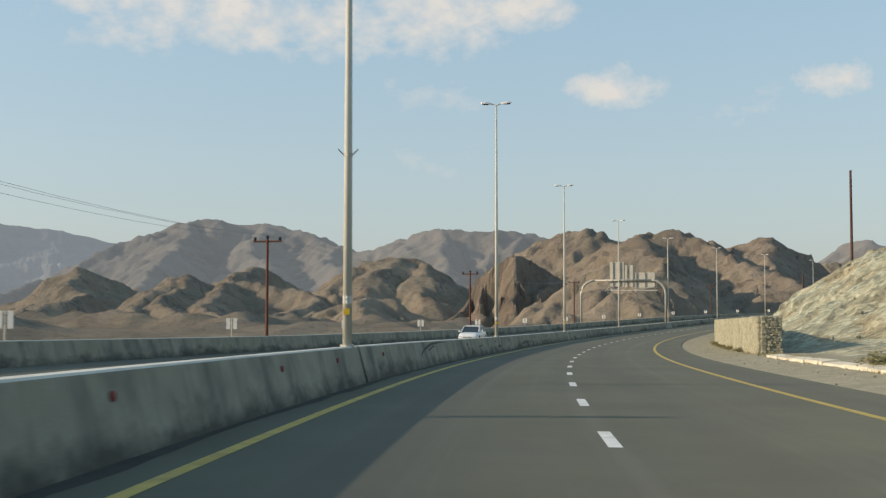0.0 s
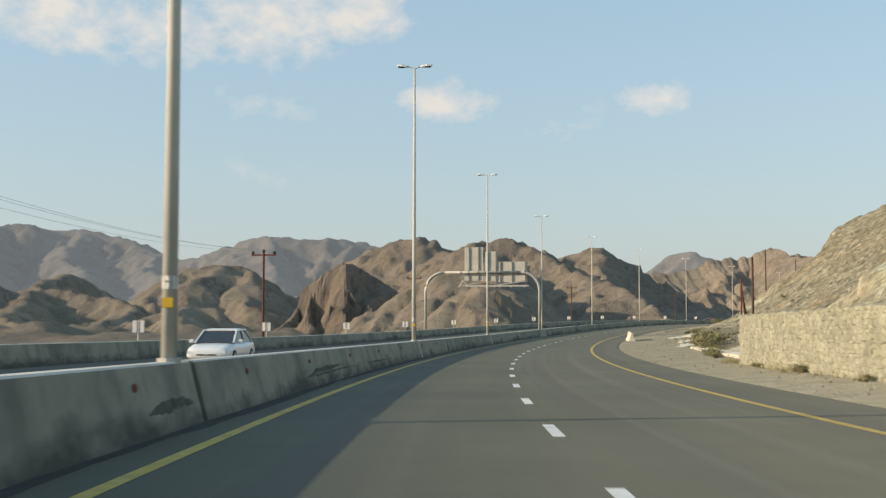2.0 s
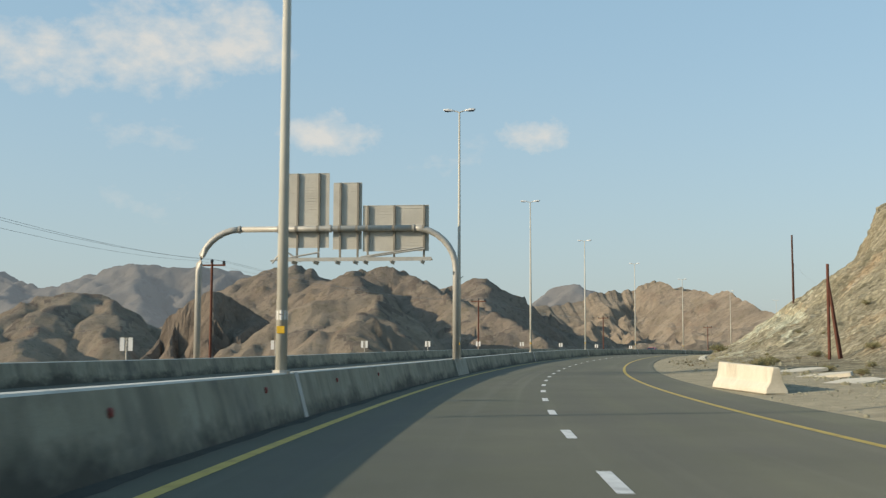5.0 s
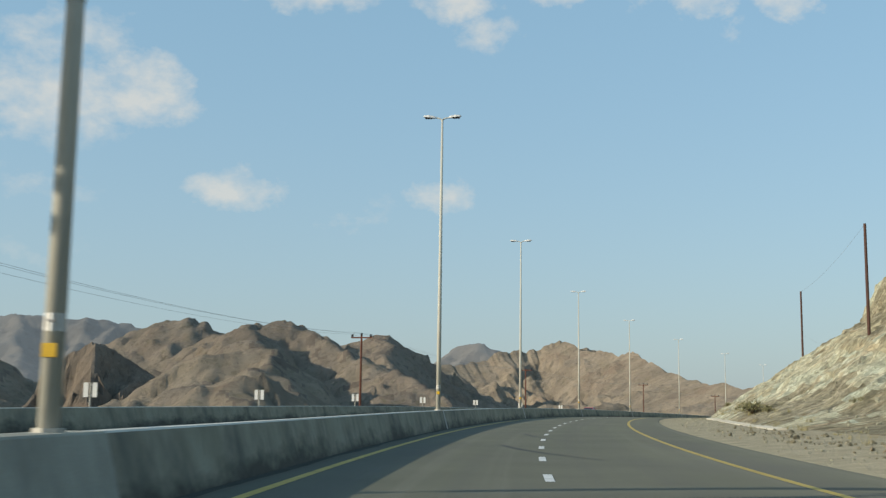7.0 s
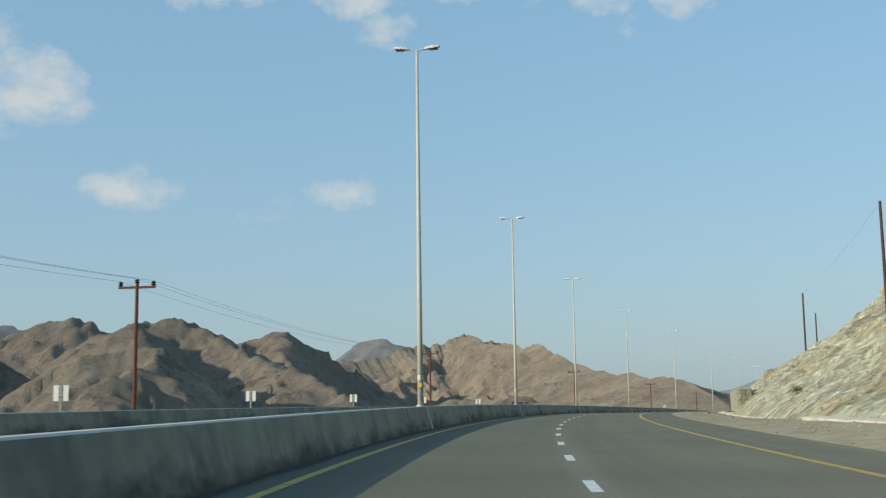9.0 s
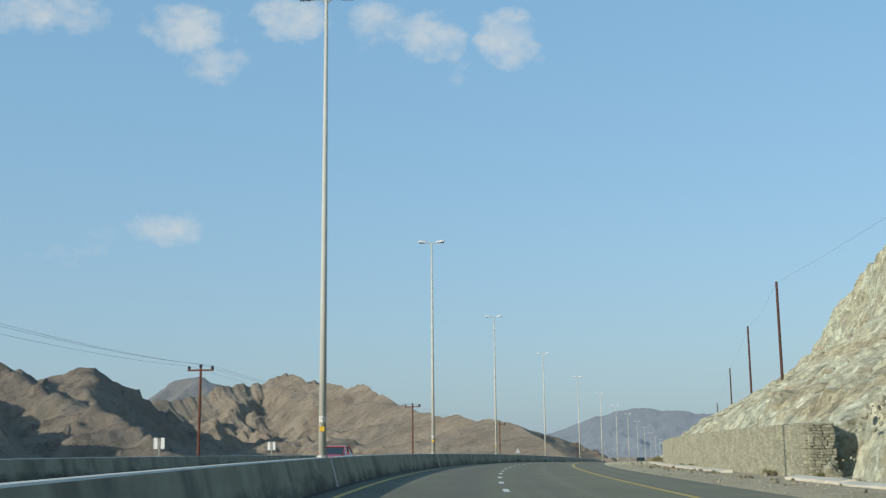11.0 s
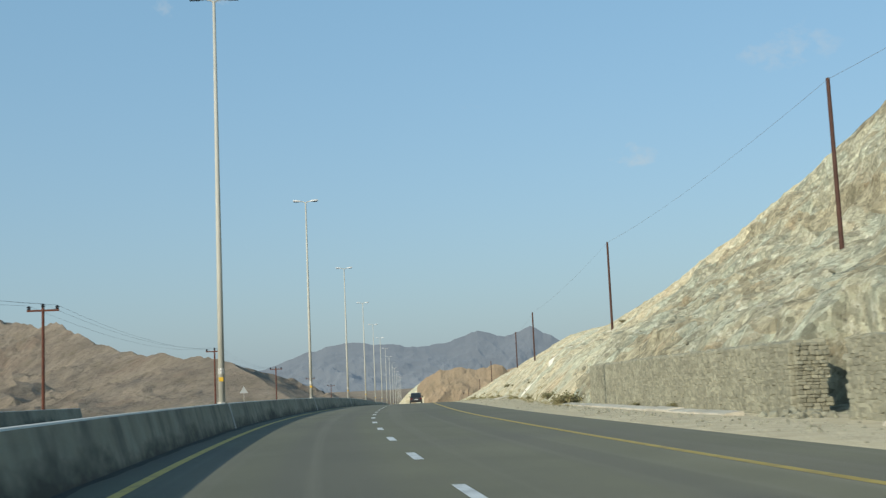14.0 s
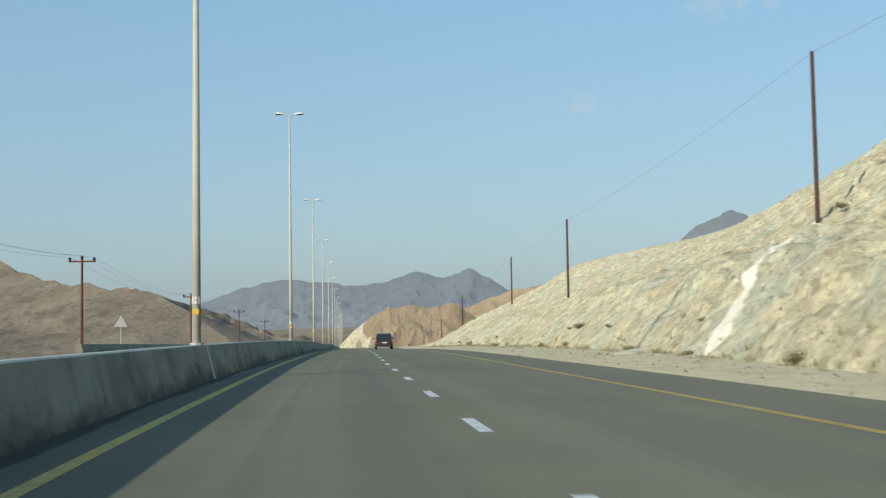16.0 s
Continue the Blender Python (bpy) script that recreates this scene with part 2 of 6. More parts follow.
M_VERGE_GREY = material("verge_grey_gravel", (0.25, 0.23, 0.165), (0.345, 0.318, 0.235), 1.6, 0.95, 0, 0.8, 9, (0.20, 0.18, 0.13), 0.7, 0.7, grainy=0.8)
M_VERGE_PALE = material("verge_pale_sand", (0.40, 0.365, 0.26), (0.51, 0.47, 0.345), 1.6, 0.95, 0, 0.8, 9, (0.33, 0.295, 0.215), 0.7, 0.7, grainy=0.8)
M_KERB = material("white_concrete", (0.58, 0.53, 0.42), (0.70, 0.65, 0.54), 1.5, 0.85, 0, 0.2, 30, (0.36, 0.32, 0.24), 0.8, 0.7)
M_GALV = material("galvanised_steel", (0.38, 0.375, 0.34), (0.46, 0.455, 0.42), 3, 0.5, 0.2, 0.05, 40)
M_SIGNBACK = material("weathered_aluminium", (0.50, 0.485, 0.43), (0.58, 0.565, 0.50), 1.5, 0.5, 0.15, 0.05, 40, (0.40, 0.38, 0.33), 0.8, 0.4)
# darker and browner than the galvanised steel of the gantry tubes
M_POST = material("dark_steel_post", (0.20, 0.185, 0.155), (0.28, 0.262, 0.22), 2, 0.6, 0.1, 0.1, 40)
M_MAST = material("mast_paint", (0.43, 0.43, 0.38), (0.50, 0.495, 0.44), 0.8, 0.7, 0.0, 0.0, 2)
M_LAMP = material("luminaire_housing", (0.62, 0.63, 0.62), (0.70, 0.71, 0.70), 4, 0.4, 0.1, 0.05, 40)
M_PLATE = material("yellow_plate", (0.65, 0.40, 0.03), (0.72, 0.46, 0.05), 4, 0.5, 0, 0.05, 40)
M_RUST = material("rusty_brown_steel", (0.10, 0.040, 0.028), (0.17, 0.065, 0.042), 2, 0.75, 0.2, 0.2, 40, (0.05, 0.03, 0.025), 1.0, 0.5)
M_RUST_DARK = material("dark_weathered_steel", (0.075, 0.040, 0.032), (0.115, 0.060, 0.046), 2, 0.75, 0.2, 0.2, 40, (0.05, 0.03, 0.025), 1.0, 0.5)
M_DARK = material("dark_insulator", (0.03, 0.03, 0.035), (0.06, 0.06, 0.065), 6, 0.4, 0, 0.05, 40)
M_WIRE = material("weathered_cable", (0.27, 0.27, 0.27), (0.34, 0.34, 0.34), 6, 0.6, 0.3, 0.0, 40)
M_STONE = material("wall_stone", (0.278, 0.272, 0.20), (0.365, 0.355, 0.265), 1.3, 0.95, 0, 0.5, 18, (0.185, 0.176, 0.136), 0.8, 0.4, 0.2, island=True)
M_STONE_ONE = material("wall_stone_single", (0.278, 0.272, 0.20), (0.365, 0.355, 0.265), 1.3, 0.95, 0, 0.5, 18, (0.185, 0.176, 0.136), 0.8, 0.4, 0.2)
M_CORE = material("wall_core_shadow", (0.20, 0.18, 0.14), (0.27, 0.245, 0.19), 2, 0.95, 0, 0.5, 18)


def rock_material(name, a, b, pale, red, scale, rough=0.95, air=None, vein=(0.52, 0.62, 0.8), run=(1.0, 0.1, 0.42), green=None, crack_dark=0.75, chips=0.0, long=1.7, relief=0.8, scrub=0.0):
    """Fractured rock: mottled tones, rusty patches, pale veins and dark cracks that run along one direction."""
    m = bpy.data.materials.new(name)
    m.use_nodes = True
    n, l = m.node_tree.nodes, m.node_tree.links
    p = n["Principled BSDF"]
    p.inputs["Roughness"].default_value = rough
    p.inputs["Specular IOR Level"].default_value = 0.15
    p.inputs["Diffuse Roughness"].default_value = 0.8
    co = n.new("ShaderNodeTexCoord")
    turn = Vector((0, 0, 1)).rotation_difference(Vector(run)).to_euler()

    def tex(s, detail, long=1.0, dist=0.0, rgh=0.62):
        mp = n.new("ShaderNodeMapping")
        mp.vector_type = "TEXTURE"
        mp.inputs["Scale"].default_value = (1, 1, long)
        mp.inputs["Rotation"].default_value = turn
        l.new(co.outputs["Object"], mp.inputs["Vector"])
        t = n.new("ShaderNodeTexNoise")
        t.inputs["Scale"].default_value = s
        t.inputs["Detail"].default_value = detail
        t.inputs["Roughness"].default_value = rgh
        t.inputs["Distortion"].default_value = dist
        l.new(mp.outputs["Vector"], t.inputs["Vector"])
        return t.outputs["Fac"]

    def rng(f, lo, hi, top=1.0):
        r = n.new("ShaderNodeMapRange")
        r.inputs["From Min"].default_value, r.inputs["From Max"].default_value, r.inputs["To Max"].default_value = lo, hi, top
        l.new(f, r.inputs["Value"])
        return r.outputs["Result"]

    def mix(f, x, y):
        q = n.new("ShaderNodeMix")
        q.data_type = "RGBA"
        l.new(f, q.inputs["Factor"])
        for s, v in ((q.inputs["A"], x), (q.inputs["B"], y)):
            if isinstance(v, tuple):
                s.default_value = (*v, 1)
            else:
                l.new(v, s)
        return q.outputs["Result"]

    col = mix(rng(tex(scale * 0.22, 9, 1.6), 0.40, 0.60), a, b)
    if green:
        col = mix(rng(tex(scale * 0.16, 8, 2.0, 0.4), 0.47, 0.60, 0.8), col, green)
    col = mix(rng(tex(scale * 0.17, 8, 1.5), 0.55, 0.66, 0.65), col, red)
    col = mix(rng(tex(scale * 0.6, 12, 1.6 * long, 0.08, 0.74), vein[0], vein[1], vein[2]), col, pale)
    col = mix(rng(tex(scale * 3.2, 6, 1.6), 0.56, 0.66, 0.6 * vein[2]), col, pale)
    crack = tex(scale * 1.7, 10, 1.0 + 0.45 * long, 0.05, 0.75)
    col = mix(rng(crack, 0.47, 0.34, crack_dark), col, tuple(v * 0.42 for v in a))
    if scrub:
        col = mix(rng(tex(0.16, 5, 1.0, 0.0, 0.6), 0.56, 0.64, scrub), col, (0.15, 0.135, 0.085))
        col = mix(rng(tex(0.045, 8, 1.0, 0.0, 0.65), 0.52, 0.62, scrub * 0.7), col, (0.19, 0.165, 0.11))
    if chips:
        # broken fragments, each a little lighter or darker than its neighbours
        for cell, amount in ((1.7, chips), (4.6, chips * 0.9)):
            shake = n.new("ShaderNodeTexNoise")
            shake.inputs["Scale"].default_value = cell * 1.3
            shake.inputs["Detail"].default_value = 4
            mp = n.new("ShaderNodeMapping")
            mp.vector_type = "TEXTURE"
            mp.inputs["Scale"].default_value = (1, 1, 1.45)
            mp.inputs["Rotation"].default_value = turn
            l.new(co.outputs["Object"], mp.inputs["Vector"])
            l.new(mp.outputs["Vector"], shake.inputs["Vector"])
            va = n.new("ShaderNodeVectorMath")
            va.operation = "MULTIPLY_ADD"
            l.new(shake.outputs["Color"], va.inputs[0])
            va.inputs[1].default_value = (0.4 / cell,) * 3
            l.new(mp.outputs["Vector"], va.inputs[2])
            vo = n.new("ShaderNodeTexVoronoi")
            vo.inputs["Scale"].default_value = cell
            l.new(va.outputs["Vector"], vo.inputs["Vector"])
            sp = n.new("ShaderNodeSeparateColor")
            l.new(vo.outputs["Color"], sp.inputs["Color"])
            r = n.new("ShaderNodeMapRange")
            r.inputs["To Min"].default_value, r.inputs["To Max"].default_value = 1 - amount, 1 + amount
            l.new(sp.outputs["Red"], r.inputs["Value"])
            hs = n.new("ShaderNodeHueSaturation")
            l.new(r.outputs["Result"], hs.inputs["Value"])
            l.new(col, hs.inputs["Color"])
            col = hs.outputs["Color"]
    l.new(col, p.inputs["Base Color"])
    # air: the rock itself glows faintly, in place of haze before it
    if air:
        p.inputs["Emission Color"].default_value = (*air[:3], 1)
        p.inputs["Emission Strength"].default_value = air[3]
    bp = n.new("ShaderNodeBump")
    bp.inputs["Strength"].default_value = relief
    bp.inputs["Distance"].default_value = 0.5 / scale
    l.new(crack, bp.inputs["Height"])
    l.new(bp.outputs["Normal"], p.inputs["Normal"])
    return m


M_CUT = rock_material("cut_rock", (0.282, 0.276, 0.2), (0.372, 0.364, 0.27), (0.60, 0.605, 0.515), (0.31, 0.26, 0.175), 3.0, crack_dark=0.85, vein=(0.53, 0.64, 0.55), green=(0.32, 0.35, 0.28), chips=0.26, long=1.1)
M_SCREE = rock_material("brown_gravel_scree", (0.255, 0.238, 0.165), (0.34, 0.318, 0.225), (0.46, 0.435, 0.33), (0.31, 0.245, 0.155), 3.0, crack_dark=0.75, vein=(0.54, 0.66, 0.5), chips=0.26, long=0.7)
M_OCHRE = rock_material("ochre_cut_rock", (0.44, 0.40, 0.275), (0.53, 0.487, 0.345), (0.63, 0.615, 0.505), (0.48, 0.385, 0.245), 1.6, vein=(0.53, 0.65, 0.6), green=(0.44, 0.465, 0.365), crack_dark=0.7, chips=0.18, long=1.3)


def add_seam(m, start, end, width, colour):
    """A straight quartz vein with a broken outline, between two plan points of the rock face."""
    n, l = m.node_tree.nodes, m.node_tree.links
    p = n["Principled BSDF"]
    base = p.inputs["Base Color"].links[0].from_socket
    co = n.new("ShaderNodeTexCoord").outputs["Object"]
    a, b = Vector(start), Vector(end)
    along = (b - a).normalized()
    across = Vector((-along.y, along.x, 0))

    def math_node(op, x, y=0.0, clamp=False):
        q = n.new("ShaderNodeMath")
        q.operation = op
        q.use_clamp = clamp
        for k, v in enumerate((x, y)):
            if isinstance(v, float):
                q.inputs[k].default_value = v
            else:
                l.new(v, q.inputs[k])
        return q.outputs[0]

    def dot(axis, origin):
        q = n.new("ShaderNodeVectorMath")
        q.operation = "DOT_PRODUCT"
        l.new(co, q.inputs[0])
        q.inputs[1].default_value = axis
        return math_node("SUBTRACT", q.outputs["Value"], float(axis.dot(origin)))

    def grain(scale):
        t = n.new("ShaderNodeTexNoise")
        t.inputs["Scale"].default_value = scale
        t.inputs["Detail"].default_value = 6
        l.new(co, t.inputs["Vector"])
        return math_node("SUBTRACT", t.outputs["Fac"], 0.5)

    off = math_node("ABSOLUTE", math_node("ADD", dot(across, a), math_node("MULTIPLY", grain(0.9), 1.3)))
    run = dot(along, a)
    reach = math_node("MULTIPLY", math_node("GREATER_THAN", run, 0.0), math_node("LESS_THAN", run, float((b - a).length)))
    wide = math_node("ADD", width, math_node("MULTIPLY", grain(0.35), width * 3.0))
    inside = math_node("MULTIPLY", math_node("SUBTRACT", wide, off), 6.0, True)
    fac = math_node("MULTIPLY", math_node("MULTIPLY", inside, reach), math_node("MULTIPLY", math_node("ADD", grain(2.2), 0.62), 1.5, True))
    x = n.new("ShaderNodeMix")
    x.data_type = "RGBA"
    l.new(fac, x.inputs["Factor"])
    l.new(base, x.inputs["A"])
    x.inputs["B"].default_value = (*colour, 1)
    l.new(x.outputs["Result"], p.inputs["Base Color"])


add_seam(M_OCHRE, (213.2, 382.0, 0), (231.5, 384.8, 0), 0.42, (0.80, 0.78, 0.70))
M_EARTH = rock_material("brown_scree", (0.198, 0.184, 0.13), (0.272, 0.251, 0.178), (0.40, 0.375, 0.29), (0.315, 0.23, 0.14), 1.2, chips=0.26, long=0.8, scrub=0.45)
M_HILL = rock_material("brown_hill_rock", (0.235, 0.197, 0.155), (0.315, 0.265, 0.207), (0.38, 0.325, 0.255), (0.245, 0.185, 0.14), 0.09, vein=(0.56, 0.70, 0.45), run=(0, 0, 1), crack_dark=0.5, long=0.7, scrub=0.4)
# greyer than the nearer hills: distance haze mixed into the base colour
M_MIDHILL = rock_material("hazed_hill_rock", (0.235, 0.198, 0.162), (0.305, 0.258, 0.208), (0.36, 0.31, 0.252), (0.235, 0.182, 0.143), 0.05, vein=(0.56, 0.70, 0.4), run=(0, 0, 1), crack_dark=0.55, long=0.7, scrub=0.5)
# darker tone than the other hill rock, for the cliff and one round hill
M_CRAG = rock_material("dark_cliff_rock", (0.15, 0.125, 0.102), (0.235, 0.192, 0.152), (0.34, 0.28, 0.215), (0.225, 0.162, 0.12), 0.09, vein=(0.56, 0.70, 0.5), run=(0, 0, 1), crack_dark=0.6, long=0.8)
M_OUTCROP = rock_material("bare_crest_rock", (0.165, 0.137, 0.113), (0.228, 0.189, 0.152), (0.30, 0.25, 0.20), (0.205, 0.152, 0.118), 0.09, vein=(0.56, 0.70, 0.4), run=(0, 0, 1), crack_dark=0.6, long=0.8)
M_RUSSET = rock_material("russet_hill_rock", (0.32, 0.248, 0.168), (0.385, 0.303, 0.21), (0.43, 0.355, 0.26), (0.31, 0.215, 0.14), 0.3, vein=(0.56, 0.68, 0.5), run=(0, 0, 1), crack_dark=0.35, scrub=0.25)
M_FARHILL = rock_material("hazed_far_hill_rock", (0.112, 0.106, 0.097), (0.148, 0.139, 0.127), (0.17, 0.16, 0.146), (0.112, 0.102, 0.09), 0.02, 0.95, (0.44, 0.50, 0.57, 0.175), vein=(0.56, 0.68, 0.5), run=(0, 0, 1), crack_dark=0.6, long=0.8, relief=0.4)  # backdrop of distance, 2 km and more away; greyed base and glow imitate haze
M_BLUE = rock_material("hazed_range_rock", (0.088, 0.096, 0.104), (0.112, 0.12, 0.127), (0.125, 0.132, 0.138), (0.096, 0.096, 0.098), 0.008, 0.95, (0.39, 0.48, 0.60, 0.25), vein=(0.60, 0.72, 0.3), run=(0, 0, 1), crack_dark=0.3, relief=0.15)  # backdrop of distance, over 4 km away; bluish base and emission imitate haze

M_WEST = rock_material("pale_hazed_range_rock", (0.115, 0.118, 0.125), (0.145, 0.146, 0.15), (0.16, 0.16, 0.162), (0.125, 0.118, 0.118), 0.008, 0.95, (0.47, 0.56, 0.66, 0.27), vein=(0.60, 0.72, 0.3), run=(0, 0, 1), crack_dark=0.3, relief=0.15)  # backdrop of distance, over 4 km away; stronger glow paints in the western haze

# ---- the road's line: one knot at each lamp mast, 42 m apart; x, y, and the height of the asphalt ----
LINE_START = -2
LINE = [Vector(k) for k in (
    (-3.78, -99.23, 1.95),
    (-6.02, -57.32, 1.18),
    (-5.17, -15.36, 0.40),
    (-1.22, 26.43, -0.37),
    (5.80, 67.81, -1.15),
    (15.85, 108.54, -1.64),
    (28.92, 148.64, -1.85),
    (44.85, 187.75, -1.72),
    (63.82, 225.54, -1.28),
    (85.44, 261.85, -0.83),
    (109.70, 296.39, -0.58),
    (136.32, 328.98, -0.56),
    (165.41, 359.52, -0.73),
    (196.42, 388.20, -1.12),
    (228.05, 416.14, -1.74),
    (259.60, 444.07, -2.61),
    (291.01, 472.11, -3.66),
    (322.49, 500.09, -4.46),
    (353.98, 528.08, -5.56),
    (385.46, 556.06, -6.76),
    (416.94, 584.05, -7.96),
    (448.42, 612.03, -9.06),
    (479.90, 640.02, -10.06),
    (511.38, 668.00, -10.86),
    (542.87, 695.99, -11.46),
    (574.35, 723.97, -11.86),
    (605.83, 751.96, -12.06),
    (637.31, 779.94, -12.06),
    (668.79, 807.93, -12.06),
    (700.27, 835.91, -12.06),
)]


def line_at(u):
    """Point and heading of the median line at mast number u (a fraction lies between two masts)."""
    s = min(max(u - LINE_START, 0.0), len(LINE) - 1.0001)
    i = int(s)
    t = s - i
    p1, p2 = LINE[i], LINE[i + 1]
    p0 = LINE[i - 1] if i else 2 * p1 - p2
    p3 = LINE[i + 2] if i + 2 < len(LINE) else 2 * p2 - p1
    c = 0.5 * (2 * p1 + (p2 - p0) * t + (2 * p0 - 5 * p1 + 4 * p2 - p3) * t * t + (3 * p1 - p0 - 3 * p2 + p3) * t ** 3)
    v = 0.5 * ((p2 - p0) + 2 * (2 * p0 - 5 * p1 + 4 * p2 - p3) * t + 3 * (3 * p1 - p0 - 3 * p2 + p3) * t * t)
    return c, v


def spot(u, d, z=0.0):
    """World place at mast number u, d metres to the right of the median line, z above the asphalt."""
    c, v = line_at(u)
    h = math.hypot(v.x, v.y)
    return Vector((c.x + v.y / h * d, c.y - v.x / h * d, c.z + z))


def heading(u):
    v = line_at(u)[1]
    return math.degrees(math.atan2(v.y, v.x)) - 90.0


def at_spot(u, d, z=0.0, turn=0.0):
    p = spot(u, d, z)
    return pose(p.x, p.y, p.z, 0, 0, heading(u) + turn)


def mesh_object(name, verts, faces, mat, parent=None, smooth=False):
    me = bpy.data.meshes.new(name)
    me.from_pydata([tuple(v) for v in verts], [], faces)
    me.materials.append(mat)
    if smooth:
        me.polygons.foreach_set("use_smooth", [True] * len(me.polygons))
    me.update()
    ob = new(name, me)
    ob.parent = parent
    return ob


def part(name, bm, mat, parent, label="", smooth=False):
    me = bpy.data.meshes.new(name)
    bmesh.ops.recalc_face_normals(bm, faces=bm.faces)
    bm.to_mesh(me)
    bm.free()
    me.materials.append(mat)
    if smooth:
        me.polygons.foreach_set("use_smooth", [True] * len(me.polygons))
    ob = new(name, me)
    ob.parent = parent
    if label:
        ob["label"] = label
    return ob


def ribbon(name, u0, u1, step, profile, mat, parent=None, closed=False, caps=True, smooth=False, wobble=0.0):
    """A strip that follows the road: the cross-section (d, z) swept from mast u0 to u1."""
    n = max(2, int(round((u1 - u0) / step)) + 1)
    k = len(profile)
    verts, faces = [], []
    for i in range(n):
        u = u0 + (u1 - u0) * i / (n - 1)
        for d, z in profile:
            w = wobble * noise.noise((u * 30, d * 0.7, 3.1)) if wobble else 0.0
            verts.append(spot(u, d + w, z))
    for i in range(n - 1):
        for j in range(k if closed else k - 1):
            a, b = i * k + j, i * k + (j + 1) % k
            faces.append((a, a + k, b + k, b))
    if closed and caps:
        faces.append(tuple(range(k)))
        faces.append(tuple((n - 1) * k + j for j in reversed(range(k))))
    ob = mesh_object(name, verts, faces, mat, parent, smooth)
    if not closed:
        uv = ob.data.uv_layers.new(name="UVMap")
        across = [profile[i % k][0] for i in range(len(verts))]
        along = [(u0 + (u1 - u0) * (i // k) / (n - 1)) * 42.2 for i in range(len(verts))]
        for loop in ob.data.loops:
            uv.data[loop.index].uv = (across[loop.vertex_index], along[loop.vertex_index])
    b = bmesh.new()
    b.from_mesh(ob.data)
    bmesh.ops.recalc_face_normals(b, faces=b.faces)
    b.to_mesh(ob.data)
    b.free()
    return ob


def box(bm, x0, x1, y0, y1, z0, z1, bevel=0.0):
    r = bmesh.ops.create_cube(bm, size=1.0, matrix=Matrix.LocRotScale(((x0 + x1) / 2, (y0 + y1) / 2, (z0 + z1) / 2), None, (x1 - x0, y1 - y0, z1 - z0)))
    if bevel:
        es = {e for v in r["verts"] for e in v.link_edges}
        bmesh.ops.bevel(bm, geom=list(es), offset=bevel, segments=2, affect="EDGES", clamp_overlap=True)
    return r["verts"]


def tube(bm, points, radii, sides=8, cap=True):
    """A tube through points with a radius at each."""
    rings = []
    pts = [Vector(p) for p in points]
    for i, p in enumerate(pts):
        a = (pts[min(i + 1, len(pts) - 1)] - pts[max(i - 1, 0)]).normalized()
        ref = Vector((0, 0, 1)) if abs(a.z) < 0.95 else Vector((1, 0, 0))
        s = a.cross(ref).normalized()
        t = s.cross(a)
        r = radii[i] if isinstance(radii, (list, tuple)) else radii
        rings.append([bm.verts.new(p + (s * math.cos(q) + t * math.sin(q)) * r) for q in [2 * math.pi * j / sides for j in range(sides)]])
    for r0, r1 in zip(rings, rings[1:]):
        for j in range(sides):
            bm.faces.new((r0[j], r0[(j + 1) % sides], r1[(j + 1) % sides], r1[j]))
    if cap:
        bm.faces.new(rings[0][::-1])
        bm.faces.new(rings[-1])


def thing(name, m, label, category, group="", kind=""):
    ob = new(name)
    ob.matrix_world = m
    return tagged(ob, label, category, group, kind)


def table(rows, u):
    """Linear-smooth lookup of a row of numbers keyed by its first entry."""
    if u <= rows[0][0]:
        return rows[0][1:]
    for r0, r1 in zip(rows, rows[1:]):
        if u <= r1[0]:
            t = (u - r0[0]) / (r1[0] - r0[0])
            t = t * t * (3 - 2 * t)
            return [a + (b - a) * t for a, b in zip(r0[1:], r1[1:])]
    return rows[-1][1:]


# ---- ground and road: the asphalt lies a little below the line of the masts ----
ROAD_Z = -0.13
R0, R1 = -1.8, 24.0
LINE_SAMPLES = [(LINE_START + 0.1 * i, line_at(LINE_START + 0.1 * i)[0]) for i in range(int((len(LINE) - 1) * 10))]
_lx = np.array([p.x for _, p in LINE_SAMPLES])
_ly = np.array([p.y for _, p in LINE_SAMPLES])
_lz = np.array([p.z for _, p in LINE_SAMPLES])


